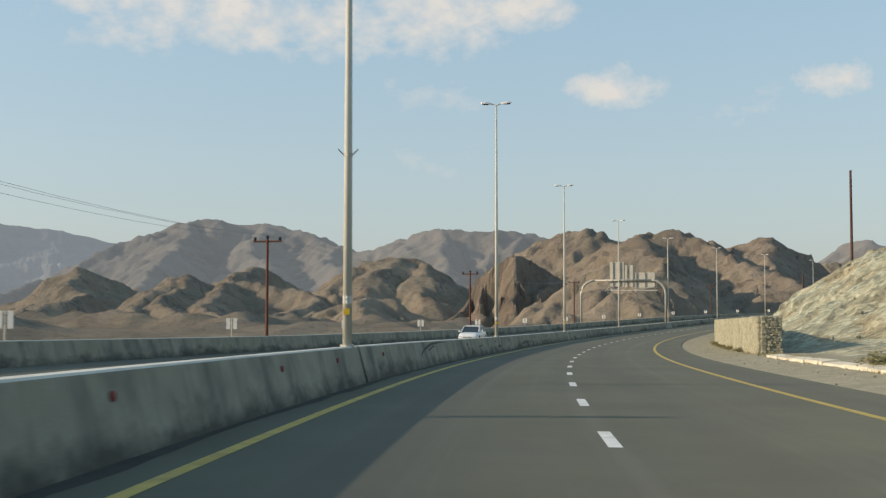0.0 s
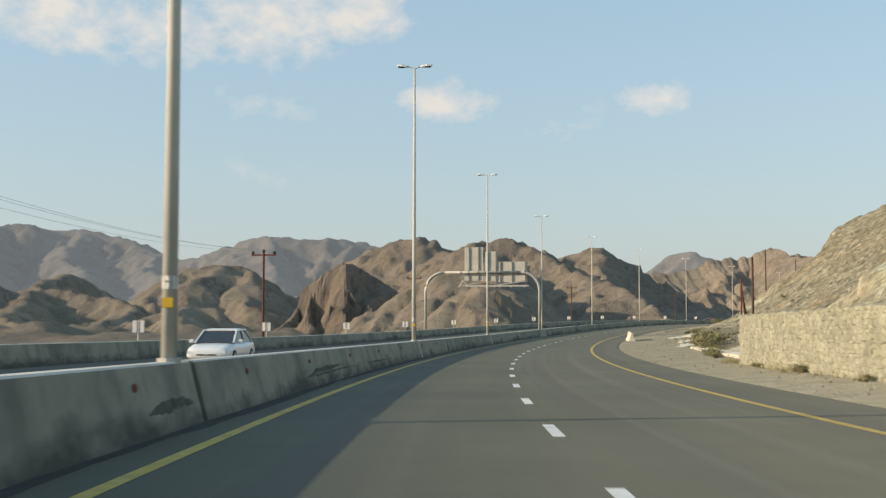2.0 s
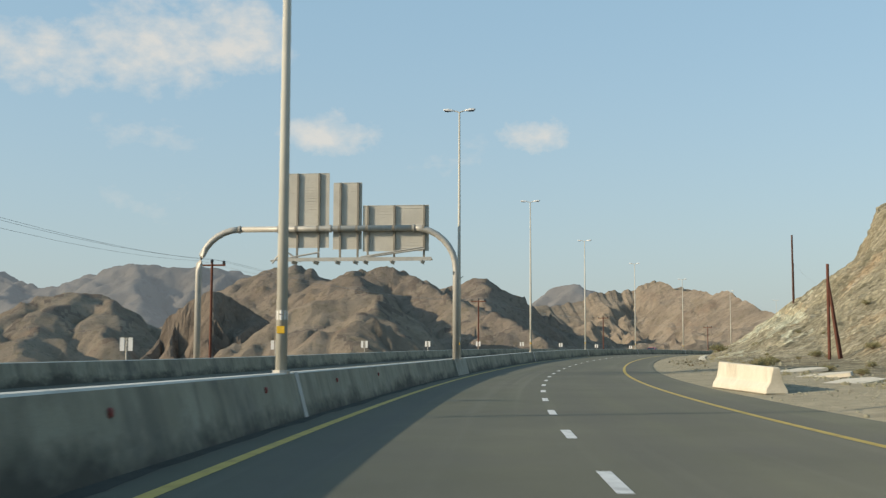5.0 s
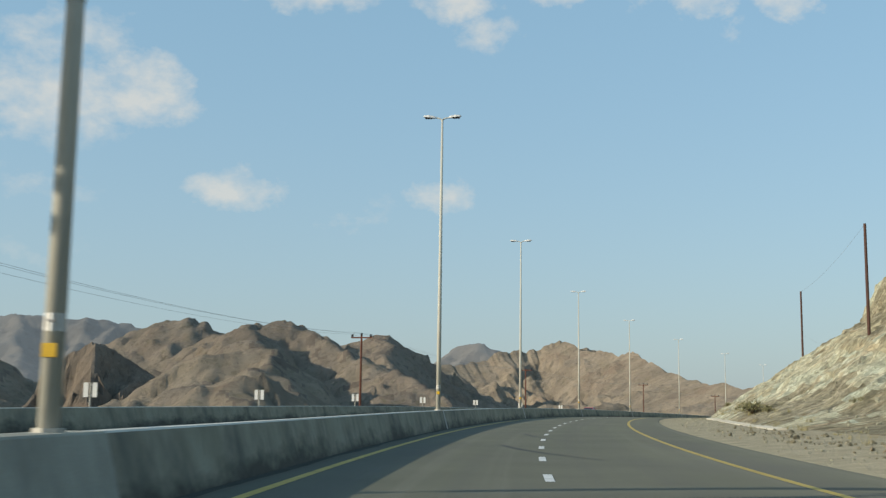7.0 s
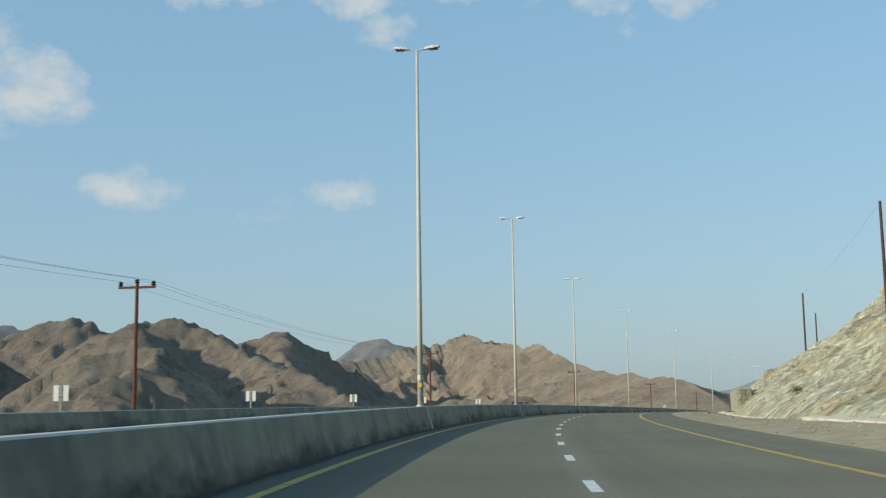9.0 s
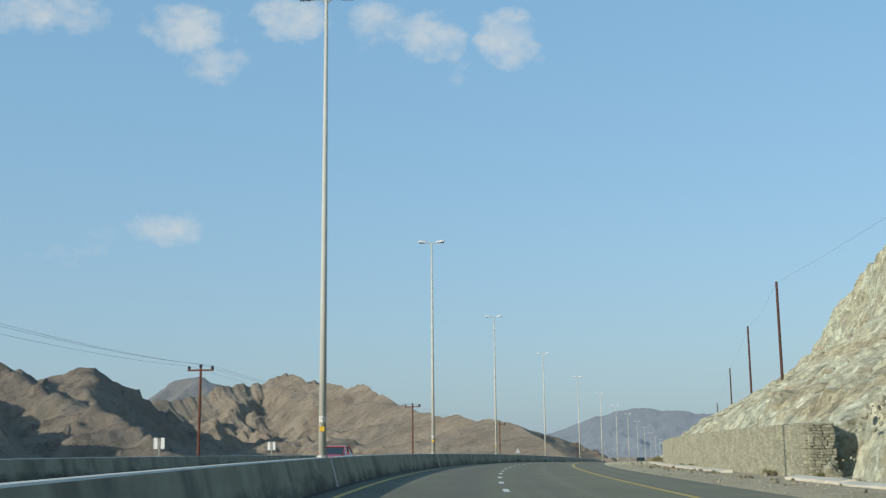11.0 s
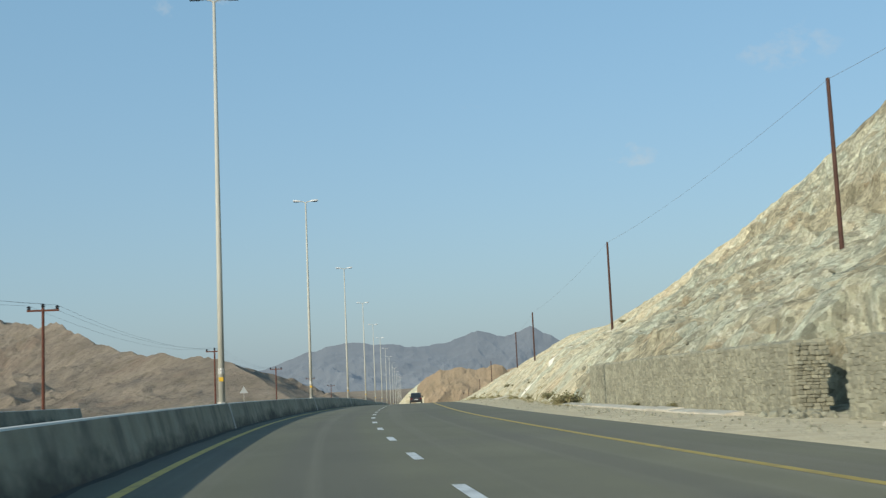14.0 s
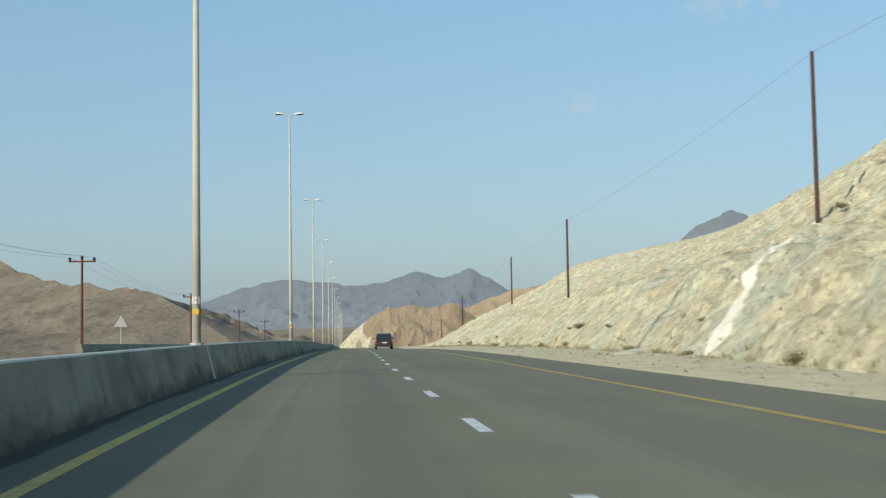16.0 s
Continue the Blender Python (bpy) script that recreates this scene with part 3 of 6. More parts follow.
def make_ground():
    """Flat by the road; on the far side it swells into low foothills with distance."""
    xs = sorted(set([-420 + 6.0 * i for i in range(147)] + [s * (60 + 3.0 * i ** 2.55) + (460 if s > 0 else -360) for i in range(1, 21) for s in (1, -1)]))
    ys = sorted(set([-80 + 6.0 * i for i in range(164)] + [s * (80 + 3.0 * i ** 2.55) + (850 if s > 0 else 0) for i in range(1, 21) for s in (1, -1)]))
    verts, faces = [], []
    for y in ys:
        for x in xs:
            q = (_lx - x) ** 2 + (_ly - y) ** 2
            j = min(max(int(q.argmin()), 1), len(_lx) - 2)
            dist = math.sqrt(q[j])
            left = (_lx[j + 1] - _lx[j - 1]) * (y - _ly[j]) - (_ly[j + 1] - _ly[j - 1]) * (x - _lx[j]) > 0
            near = min(1.0, max(0.0, (dist - 20) / 120))
            z = _lz[j] - (0.33 if left else 0.73) - near * 1.5
            swell = 0.0
            if left:
                z -= min(140.0, max(0.0, dist - 26)) * 0.075
            if left and dist > 160:
                a = min(1.0, (dist - 160) / 380) ** 1.3 * 20 * (1 if dist < 900 else 0) * min(1.0, max(0.0, (430 - x) / 200))
                swell = a * max(0.0, noise.ridged_multi_fractal((x / 140, y / 140, 4.4), 1.1, 2.1, 4, 0.95, 2.0) - 0.72)
                z += swell
            if dist > 18:
                z += 0.5 * near * noise.fractal((x / 60, y / 60, 0.3), 1.0, 2.0, 4)
            verts.append((x, y, z))
    w = len(xs)
    for i in range(len(ys) - 1):
        for j in range(w - 1):
            a = i * w + j
            faces.append((a, a + 1, a + w + 1, a + w))
    ob = mesh_object("ground", verts, faces, M_HILL, smooth=True)
    return tagged(ob, "dusty tan desert gravel rising to brown foothills", "ground", kind="structure")


make_ground()
tagged(ribbon("road", R0, R1, 0.05, [(-13.0, ROAD_Z), (-6.0, ROAD_Z), (0.0, ROAD_Z), (5.0, ROAD_Z), (11.3, ROAD_Z), (11.45, ROAD_Z - 0.12)], M_ASPHALT), "worn grey-green asphalt dual carriageway", "road", kind="structure")
VERGE = [(11.15, ROAD_Z - 0.05), (11.6, ROAD_Z - 0.01), (12.1, ROAD_Z + 0.02), (12.9, -0.06), (13.8, 0.0), (15.0, 0.06), (16.3, 0.09), (18.8, 0.1)]


def verge_height(u, d):
    """The gravel lies level with the road, and falls away in front of the long walls."""
    drop = min(1.0, max(0.0, (u - 6.8) / 0.8)) * min(1.0, max(0.0, (11.3 - u) / 0.6))
    z = VERGE[-1][1]
    for (d0, z0), (d1, z1) in zip(VERGE, VERGE[1:]):
        if d <= d1:
            z = z0 + (z1 - z0) * (d - d0) / (d1 - d0)
            break
    return z - 0.36 * drop * min(1.0, max(0.0, (d - 11.8) / 4.0))


def make_verge():
    us = [R0 + 0.02 * i for i in range(int((R1 - R0) / 0.02) + 1)]
    verts, faces = [], []
    for u in us:
        for d, _ in VERGE:
            verts.append(spot(u, d + 0.5 * noise.noise((u * 30, d * 0.7, 3.1)), verge_height(u, d) + 0.03 * noise.noise((u * 40, d * 1.5, 7.1)) * (d > 11.8)))
    k = len(VERGE)
    for i in range(len(us) - 1):
        for j in range(k - 1):
            a = i * k + j
            faces.append((a, a + k, a + k + 1, a + 1))
    ob = mesh_object("road_verge", verts, faces, M_VERGE, smooth=True)
    ob.data.materials.append(M_VERGE_GREY)
    ob.data.materials.append(M_VERGE_PALE)
    edge = [us[f // (k - 1)] + 0.25 * noise.fractal((us[f // (k - 1)] * 12, f % (k - 1) * 0.6, 2.2), 0.8, 2.0, 3) for f in range(len(faces))]
    ob.data.polygons.foreach_set("material_index", [1 if 2.7 < e < 8.3 else 2 if e > 9.2 else 0 for e in edge])
    return tagged(ob, "stony gravel verge between asphalt and hillside", "verge", kind="structure")


make_verge()


def edge_line(name, places, label):
    """A painted line whose distance from the median changes a little along the road: (mast number, metres)."""
    us = [R0 + 0.05 * i for i in range(int((R1 - R0) / 0.05) + 1)]
    verts, faces = [], []
    for u in us:
        d = float(np.interp(u, [p[0] for p in places], [p[1] for p in places]))
        verts += [spot(u, d - 0.085, ROAD_Z + 0.004), spot(u, d + 0.085, ROAD_Z + 0.004)]
    for i in range(len(us) - 1):
        faces.append((2 * i, 2 * i + 1, 2 * i + 3, 2 * i + 2))
    return tagged(mesh_object(name, verts, faces, M_YELLOW), label, "road marking", kind="structure")


edge_line("left_edge_line", [(0, 1.15), (6, 1.13), (9, 1.2), (14, 1.2)], "faded yellow edge line beside the median barrier")
edge_line("right_edge_line", [(0, 9.4), (3, 9.38), (6, 9.25), (9, 9.1), (10.5, 9.0), (12, 9.1)], "faded yellow edge line along the right shoulder")
edge_line("far_edge_line_near_median", [(0, -1.2)], "yellow edge line of the opposite carriageway")
edge_line("far_edge_line_outer", [(0, -9.3)], "yellow outer edge line of the opposite carriageway")


DASH_STEP = 1.1268 / 7          # spacing of the painted dashes, in lamp spacings


def lane_dashes(label):
    root = thing("lane_line", Matrix(), label, "road marking", kind="structure")
    for k in range(-4, 114):
        u = DASH_U0 + min(k, 31) * DASH_STEP + max(k - 31, 0) * 1.1194 / 7
        d = 5.22 if u < 9 else 5.22 - 0.12 * min(1.0, u - 9)
        ribbon("dash", u - 0.98 / 42.2, u + 0.98 / 42.2, 0.05, [(d - 0.08, ROAD_Z + 0.005), (d + 0.08, ROAD_Z + 0.005)], M_WHITE_LINE, root)


DASH_U0 = 4.87 / 7
lane_dashes("row of short worn white lane dashes")

# ---- barriers ----
BARRIER = [(-0.365, ROAD_Z - 0.02), (-0.352, ROAD_Z + 0.03), (-0.135, 0.715), (-0.11, 0.74), (0.11, 0.74), (0.135, 0.715), (0.352, ROAD_Z + 0.03), (0.365, ROAD_Z - 0.02)]


def face_x(z):
    """Distance of the barrier's face from the median line at a height over the line of the masts."""
    return 0.352 - (z - ROAD_Z - 0.03) * 0.2663


JOINT = 0.018          # the joints lie a little past each mast


def barrier(name, d0, u0, u1, label):
    root = thing(name, Matrix(), label, "barrier", kind="structure")
    u = math.floor(u0)
    while u < u1:
        a, b = max(u + JOINT, u0), min(u + 1 + JOINT, u1)
        gap = 0.0032 if d0 == 0 and u in (1, 2) else 0.0004
        end = 0.0032 if d0 == 0 and u in (0, 1) else 0.0004
        panel = ribbon("panel", a + gap, b - end, 0.05, [(d0 + x, z) for x, z in BARRIER], M_BARRIER, root, closed=True)
        # upward faces take the paler tone, sunlight put into their colour
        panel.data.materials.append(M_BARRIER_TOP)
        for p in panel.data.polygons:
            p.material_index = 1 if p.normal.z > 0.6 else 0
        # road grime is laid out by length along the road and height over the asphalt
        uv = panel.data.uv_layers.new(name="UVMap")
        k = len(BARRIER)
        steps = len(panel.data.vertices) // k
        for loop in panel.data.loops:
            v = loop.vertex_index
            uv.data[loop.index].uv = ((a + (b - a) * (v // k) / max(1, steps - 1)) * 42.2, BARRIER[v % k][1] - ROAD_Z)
        u += 1
    return root


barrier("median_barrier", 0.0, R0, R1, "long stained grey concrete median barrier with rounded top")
# dark core added inside two open joints, in place of the shade there
for u in (1, 2):
    ribbon("joint_filler", u + JOINT - 0.004, u + JOINT + 0.004, 0.004, [(x * 0.82, z * 0.97) for x, z in BARRIER], M_DARK, bpy.data.objects["median_barrier"], closed=True)
ribbon("pedestal", 4.898, 5.022, 0.01, [(x + math.copysign(0.13, x), z + (0.006 if z > 0 else 0.0)) for x, z in BARRIER], M_FOOTING, bpy.data.objects["median_barrier"], closed=True)["label"] = "wider pale concrete footing under mast and gantry leg"
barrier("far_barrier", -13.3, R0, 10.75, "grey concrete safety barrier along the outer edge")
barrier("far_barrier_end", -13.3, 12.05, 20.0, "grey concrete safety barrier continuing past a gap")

# ---- hillside on the right: heights above the asphalt 20, 25, 38 and 48 m from the median, by mast number ----
HILL = [
    (0.3, 0.1, 0.4, 3, 6), (1.5, 0.2, 0.6, 4, 8), (1.85, 0.9, 3.4, 7.5, 11.5), (2.2, 3.4, 6.2, 9.5, 12.5), (2.6, 3.6, 7.0, 11, 14), (2.9, 2.2, 6.0, 11, 14), (3.3, 1.0, 3.0, 9, 13), (3.7, 0.5, 1.5, 8, 13),
    (5.0, 0.1, 0.2, 5.5, 11), (5.7, 0.2, 0.7, 8.2, 14.5), (6.2, 1.0, 3.6, 12.3, 18), (6.5, 1.6, 5.4, 15.2, 20), (7.0, 2.2, 6.0, 18.2, 23), (8.0, 2.9, 6.0, 17.5, 23.4), (9.0, 3.3, 5.9, 19.0, 25), (10.0, 3.4, 5.6, 17.4, 25.6), (10.7, 3.5, 5.5, 15.3, 25.2),
    (11.1, 3.6, 5.3, 13.8, 24.4), (11.5, 3.8, 5.5, 13.8, 22), (12.0, 3.7, 5.2, 12.4, 19.5), (12.5, 3.3, 4.7, 10.2, 15.2), (13.2, 2.8, 4.4, 10.2, 13.2), (13.7, 2.7, 5.0, 11.3, 13.4), (14.1, 2.4, 5.3, 12.2, 13.3),
    (14.5, 1.8, 5.0, 10.8, 12.0), (15.0, 1.0, 4.2, 8.2, 9.7), (16.5, 0.2, 0.5, 2, 3)]

BLOCK = [(33.0, 10.0), (36.5, 14.2), (36.9, 19.8), (48, 23.4)]


def hill_height(u, d):
    h20, h25, h38, h48 = table(HILL, u)
    crag = min(1.0, max(0.0, (u - 6.4) / 0.8)) * min(1.0, max(0.0, (11.1 - u) / 0.6))
    mid = 0.60 - 0.22 * crag
    back = min(1.0, max(0.0, (u - 7.95) / 0.15)) * min(1.0, max(0.0, (10.66 - u) / 0.12))      # behind the long walls the foot lies further back
    foot = 15.1 + 2.2 * back
    low = 0.26 * h20 if h20 > 1.5 else 0.1 * h20
    knots = [(15.05, -0.6), (foot, -0.45), (foot + 1.4 - 0.95 * back, low + (1.35 - low) * back), (20, h20), (25, h25), (33, h25 + (h38 - h25) * mid),
             (36.5, h25 + (h38 - h25) * (0.9 + 0.1 * crag)), (40, h38 + (h48 - h38) * 0.2), (48, h48), (62, h48 * 1.04), (90, h48 * 0.9), (130, -8)]
    block = min(1.0, max(0.0, (u - 7.25) / 0.15)) * min(1.0, max(0.0, (8.1 - u) / 0.3))       # a block of rock stands over a narrow shelf
    knots[5:9] = [(d0 + (d1 - d0) * block, z0 + (z1 - z0) * block) for (d0, z0), (d1, z1) in zip(knots[5:9], BLOCK)]
    for (d0, z0), (d1, z1) in zip(knots, knots[1:]):
        if d <= d1:
            return z0 + (z1 - z0) * (d - d0) / (d1 - d0)
    return -8.0


def make_hillside():
    ds = [15.1 + 0.36 * i for i in range(72)] + [41.4 + 1.2 * i for i in range(19)] + [66, 74, 84, 98, 114, 130]
    us = [0.3 + 0.0155 * i for i in range(370)]
    while us[-1] < 16.5:
        us.append(us[-1] + 0.0092)
    verts, faces, mats = [], [], []
    for u in us:
        s = u * 42.2
        soft = 1.0 - 0.4 * min(1.0, max(0.0, (u - 11.0) / 1.2))
        for d in ds:
            z = hill_height(u, d)
            if (9.66 < u < 9.90 and d < 19.8) or (8.18 < u < 8.27 and d < 18.9):
                z = min(z, -0.35 + 0.1 * (d - 17))
            rough = min(1.0, max(0.04, z) / 2.5) * (1.0 if d < 66 else 0.3)
            beds = noise.ridged_multi_fractal(((s + 0.9 * d) / 9, (d - 0.9 * s) / 2.6, z / 7), 0.75, 2.2, 5, 0.9, 2.0) - 1.1
            lumps = noise.fractal((s / 8, d / 6, 0.7), 0.8, 2.1, 4)
            chips = noise.fractal((s / 0.9, d / 0.9, z / 0.9), 0.6, 2.1, 2)
            facets = noise.voronoi((s / 1.3, d / 1.3, z / 1.3))[0][0] - 0.45
            z += rough * soft * (0.30 * beds + 0.38 * lumps + 0.12 * chips + 0.22 * facets)
            if 7.2 < u < 12.4 and 27 < d < 46:
                z += min(1.0, (u - 7.2) * 2, (12.4 - u) * 0.7) * min(1.0, (d - 27) / 5, (46 - d) / 4) * 2.2 * (noise.voronoi((s / 5.5, d / 5.5, 1.0))[0][0] - 0.45)
            side = rough * soft * 0.55 * noise.fractal((s / 2.2, z / 1.6, 5.1), 0.8, 2.1, 3)
            verts.append(spot(u, d + side, z))
    k = len(ds)
    for i, u in enumerate(us[:-1]):
        for j in range(k - 1):
            a = i * k + j
            d = ds[j]
            faces.append((a, a + k, a + k + 1, a + 1))
            w = u + 0.12 * noise.fractal((u * 5, d / 7, 1.7), 0.8, 2.0, 4) - (min(d, 30) - 16) * 0.05
            mats.append(1 if w > 10.65 else 2 if (u > 8.5 and d > 30 and d + 30 * (w - u) > 22) or (6.0 < u <= 8.5 and d > 26.5 + 25 * (w - u + (min(d, 30) - 16) * 0.05)) or 3.15 < u < 6.35 + 6 * (w - u + (min(d, 30) - 16) * 0.05) or (d > 44 and u < 11) else 0)
    ob = mesh_object("hillside", verts, faces, M_CUT)
    ob.data.materials.append(M_OCHRE)
    ob.data.materials.append(M_EARTH)
    ob.data.materials.append(M_SCREE)
    for f, m in enumerate(mats):
        i, j = divmod(f, k - 1)
        s, d = us[i] * 42.2, ds[j]
        if m == 0 and noise.fractal((s / 16 + d / 20, d / 3.2, 9.0), 0.8, 2.1, 5) > 0.24:
            mats[f] = 3
    ob.data.polygons.foreach_set("material_index", mats)
    return tagged(ob, "pale fractured rock cutting rising beside the highway", "hillside", kind="structure")


make_hillside()


# ---- mountain ranges ----
def mountain_range(name, crest, base, back, front, spur, mat, label, seed, per=22, rows=46, depth=0.5, jag=0.10, pale=None):
    """A ridge through crest points; the flanks fall to the base height over the given widths, cut by spurs and gullies."""
    pts = [Vector(c) for c in crest]
    n = (len(pts) - 1) * per + 1
    verts, faces = [], []
    k = 2 * rows + 1
    arc, last = 0.0, None
    for i in range(n):
        s = i / per
        a = min(int(s), len(pts) - 2)
        t = s - a
        p1, p2 = pts[a], pts[a + 1]
        p0 = pts[a - 1] if a else 2 * p1 - p2
        p3 = pts[a + 2] if a + 2 < len(pts) else 2 * p2 - p1
        c = 0.5 * (2 * p1 + (p2 - p0) * t + (2 * p0 - 5 * p1 + 4 * p2 - p3) * t * t + (3 * p1 - p0 - 3 * p2 + p3) * t ** 3)
        c.z = p1.z + (p2.z - p1.z) * t
        arc += (c - last).length if last else 0.0
        last = c.copy()
        last_k = len(pts) - 1
        run_a = pts[min(a + 3, last_k)] - pts[max(a - 2, 0)]
        run_b = pts[min(a + 4, last_k)] - pts[max(a - 1, 0)]
        run = run_a.normalized().lerp(run_b.normalized(), t) * 0.5 + (pts[-1] - pts[0]).normalized() * (0.5 if (pts[-1] - pts[0]).length < 700 else 0.0)
        side = Vector((run.y, -run.x, 0)).normalized()
        rise = c.z - base
        c.z += rise * jag * noise.fractal((arc / spur * 2.2, 0.4, seed), 0.85, 2.0, 4)
        for j in range(-rows, rows + 1):
            b = math.copysign((abs(j) / rows) ** 1.25, j)
            w = front if b > 0 else back
            q = c + side * (b * w)
            m = abs(b)
            f = 0.55 * (1 - m) + 0.45 * (1 - m) ** 2.4
            warp = 0.35 * noise.noise((q.x / spur * 0.8, q.y / spur * 0.8, seed + 7))
            rid = noise.ridged_multi_fractal((arc / spur + warp, b * w / spur * 0.42, seed), 1.0, 2.1, 4, 0.95, 2.0) - 1.0
            det = noise.ridged_multi_fractal((q.x / spur * 3.1, q.y / spur * 3.1, seed + 3), 0.9, 2.1, 3, 0.9, 2.0) - 1.0
            iso = noise.ridged_multi_fractal((q.x / spur * 0.8 + 3 + warp, q.y / spur * 0.55 - warp, seed + 5), 1.0, 2.1, 4, 0.95, 2.0) - 1.0
            fine = noise.fractal((q.x / spur * 9, q.y / spur * 9, seed), 0.8, 2.1, 3)
            cut = min(1.0, 2.6 * m) * (1 - m) ** 0.55
            z = base + rise * f + (c.z - base - rise) * (1 - m) ** 9 + rise * cut * (depth * (0.4 * rid + 0.7 * iso) + 0.10 * det + 0.03 * fine)
            verts.append((q.x, q.y, z))
    for i in range(n - 1):
        for j in range(k - 1):
            a = i * k + j
            faces.append((a, a + 1, a + k + 1, a + k))
    ob = mesh_object(name, verts, faces, mat)
    if pale:
        # a bare cut at one end of the crest, with a ragged edge
        ob.data.materials.append(pale[0])
        ob.data.polygons.foreach_set("material_index", [1 if f // (k - 1) < (pale[1] + 0.12 * noise.noise((f % (k - 1) * 0.13, f // (k - 1) * 0.1, 2.0))) * n else 0 for f in range(len(faces))])
    return tagged(ob, label, "mountain", kind="structure")


mountain_range("mountain_ridge_middle", [(420, 1990, -20), (520, 2000, 10), (608, 2004, 41), (742, 2014, 72), (837, 2016, 94), (885, 2014, 120), (934, 2012, 104), (990, 1990, 127), (1060, 1975, 110), (1160, 1950, 40)],
               -50, 300, 480, 120, M_HILL, "bare brown rocky ridge with shaded gullies", 5.0)
mountain_range("mountain_ridge_middle", [(985, 2080, 90), (990, 1990, 127), (1010, 1853, 105), (1000, 1752, 98), (985, 1652, 74), (962, 1554, 54), (943, 1458, 47), (919, 1364, 36), (897, 1290, 37), (865, 1200, 21), (840, 1120, 0), (825, 1050, -30)],
               -50, 300, 460, 110, M_HILL, "bare brown rocky ridge falling towards the road", 6.0, depth=0.4, jag=0.05)
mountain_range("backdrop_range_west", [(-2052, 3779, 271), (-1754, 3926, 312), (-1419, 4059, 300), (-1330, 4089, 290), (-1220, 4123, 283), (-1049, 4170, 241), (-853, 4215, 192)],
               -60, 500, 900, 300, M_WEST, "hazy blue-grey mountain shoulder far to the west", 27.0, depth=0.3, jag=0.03)


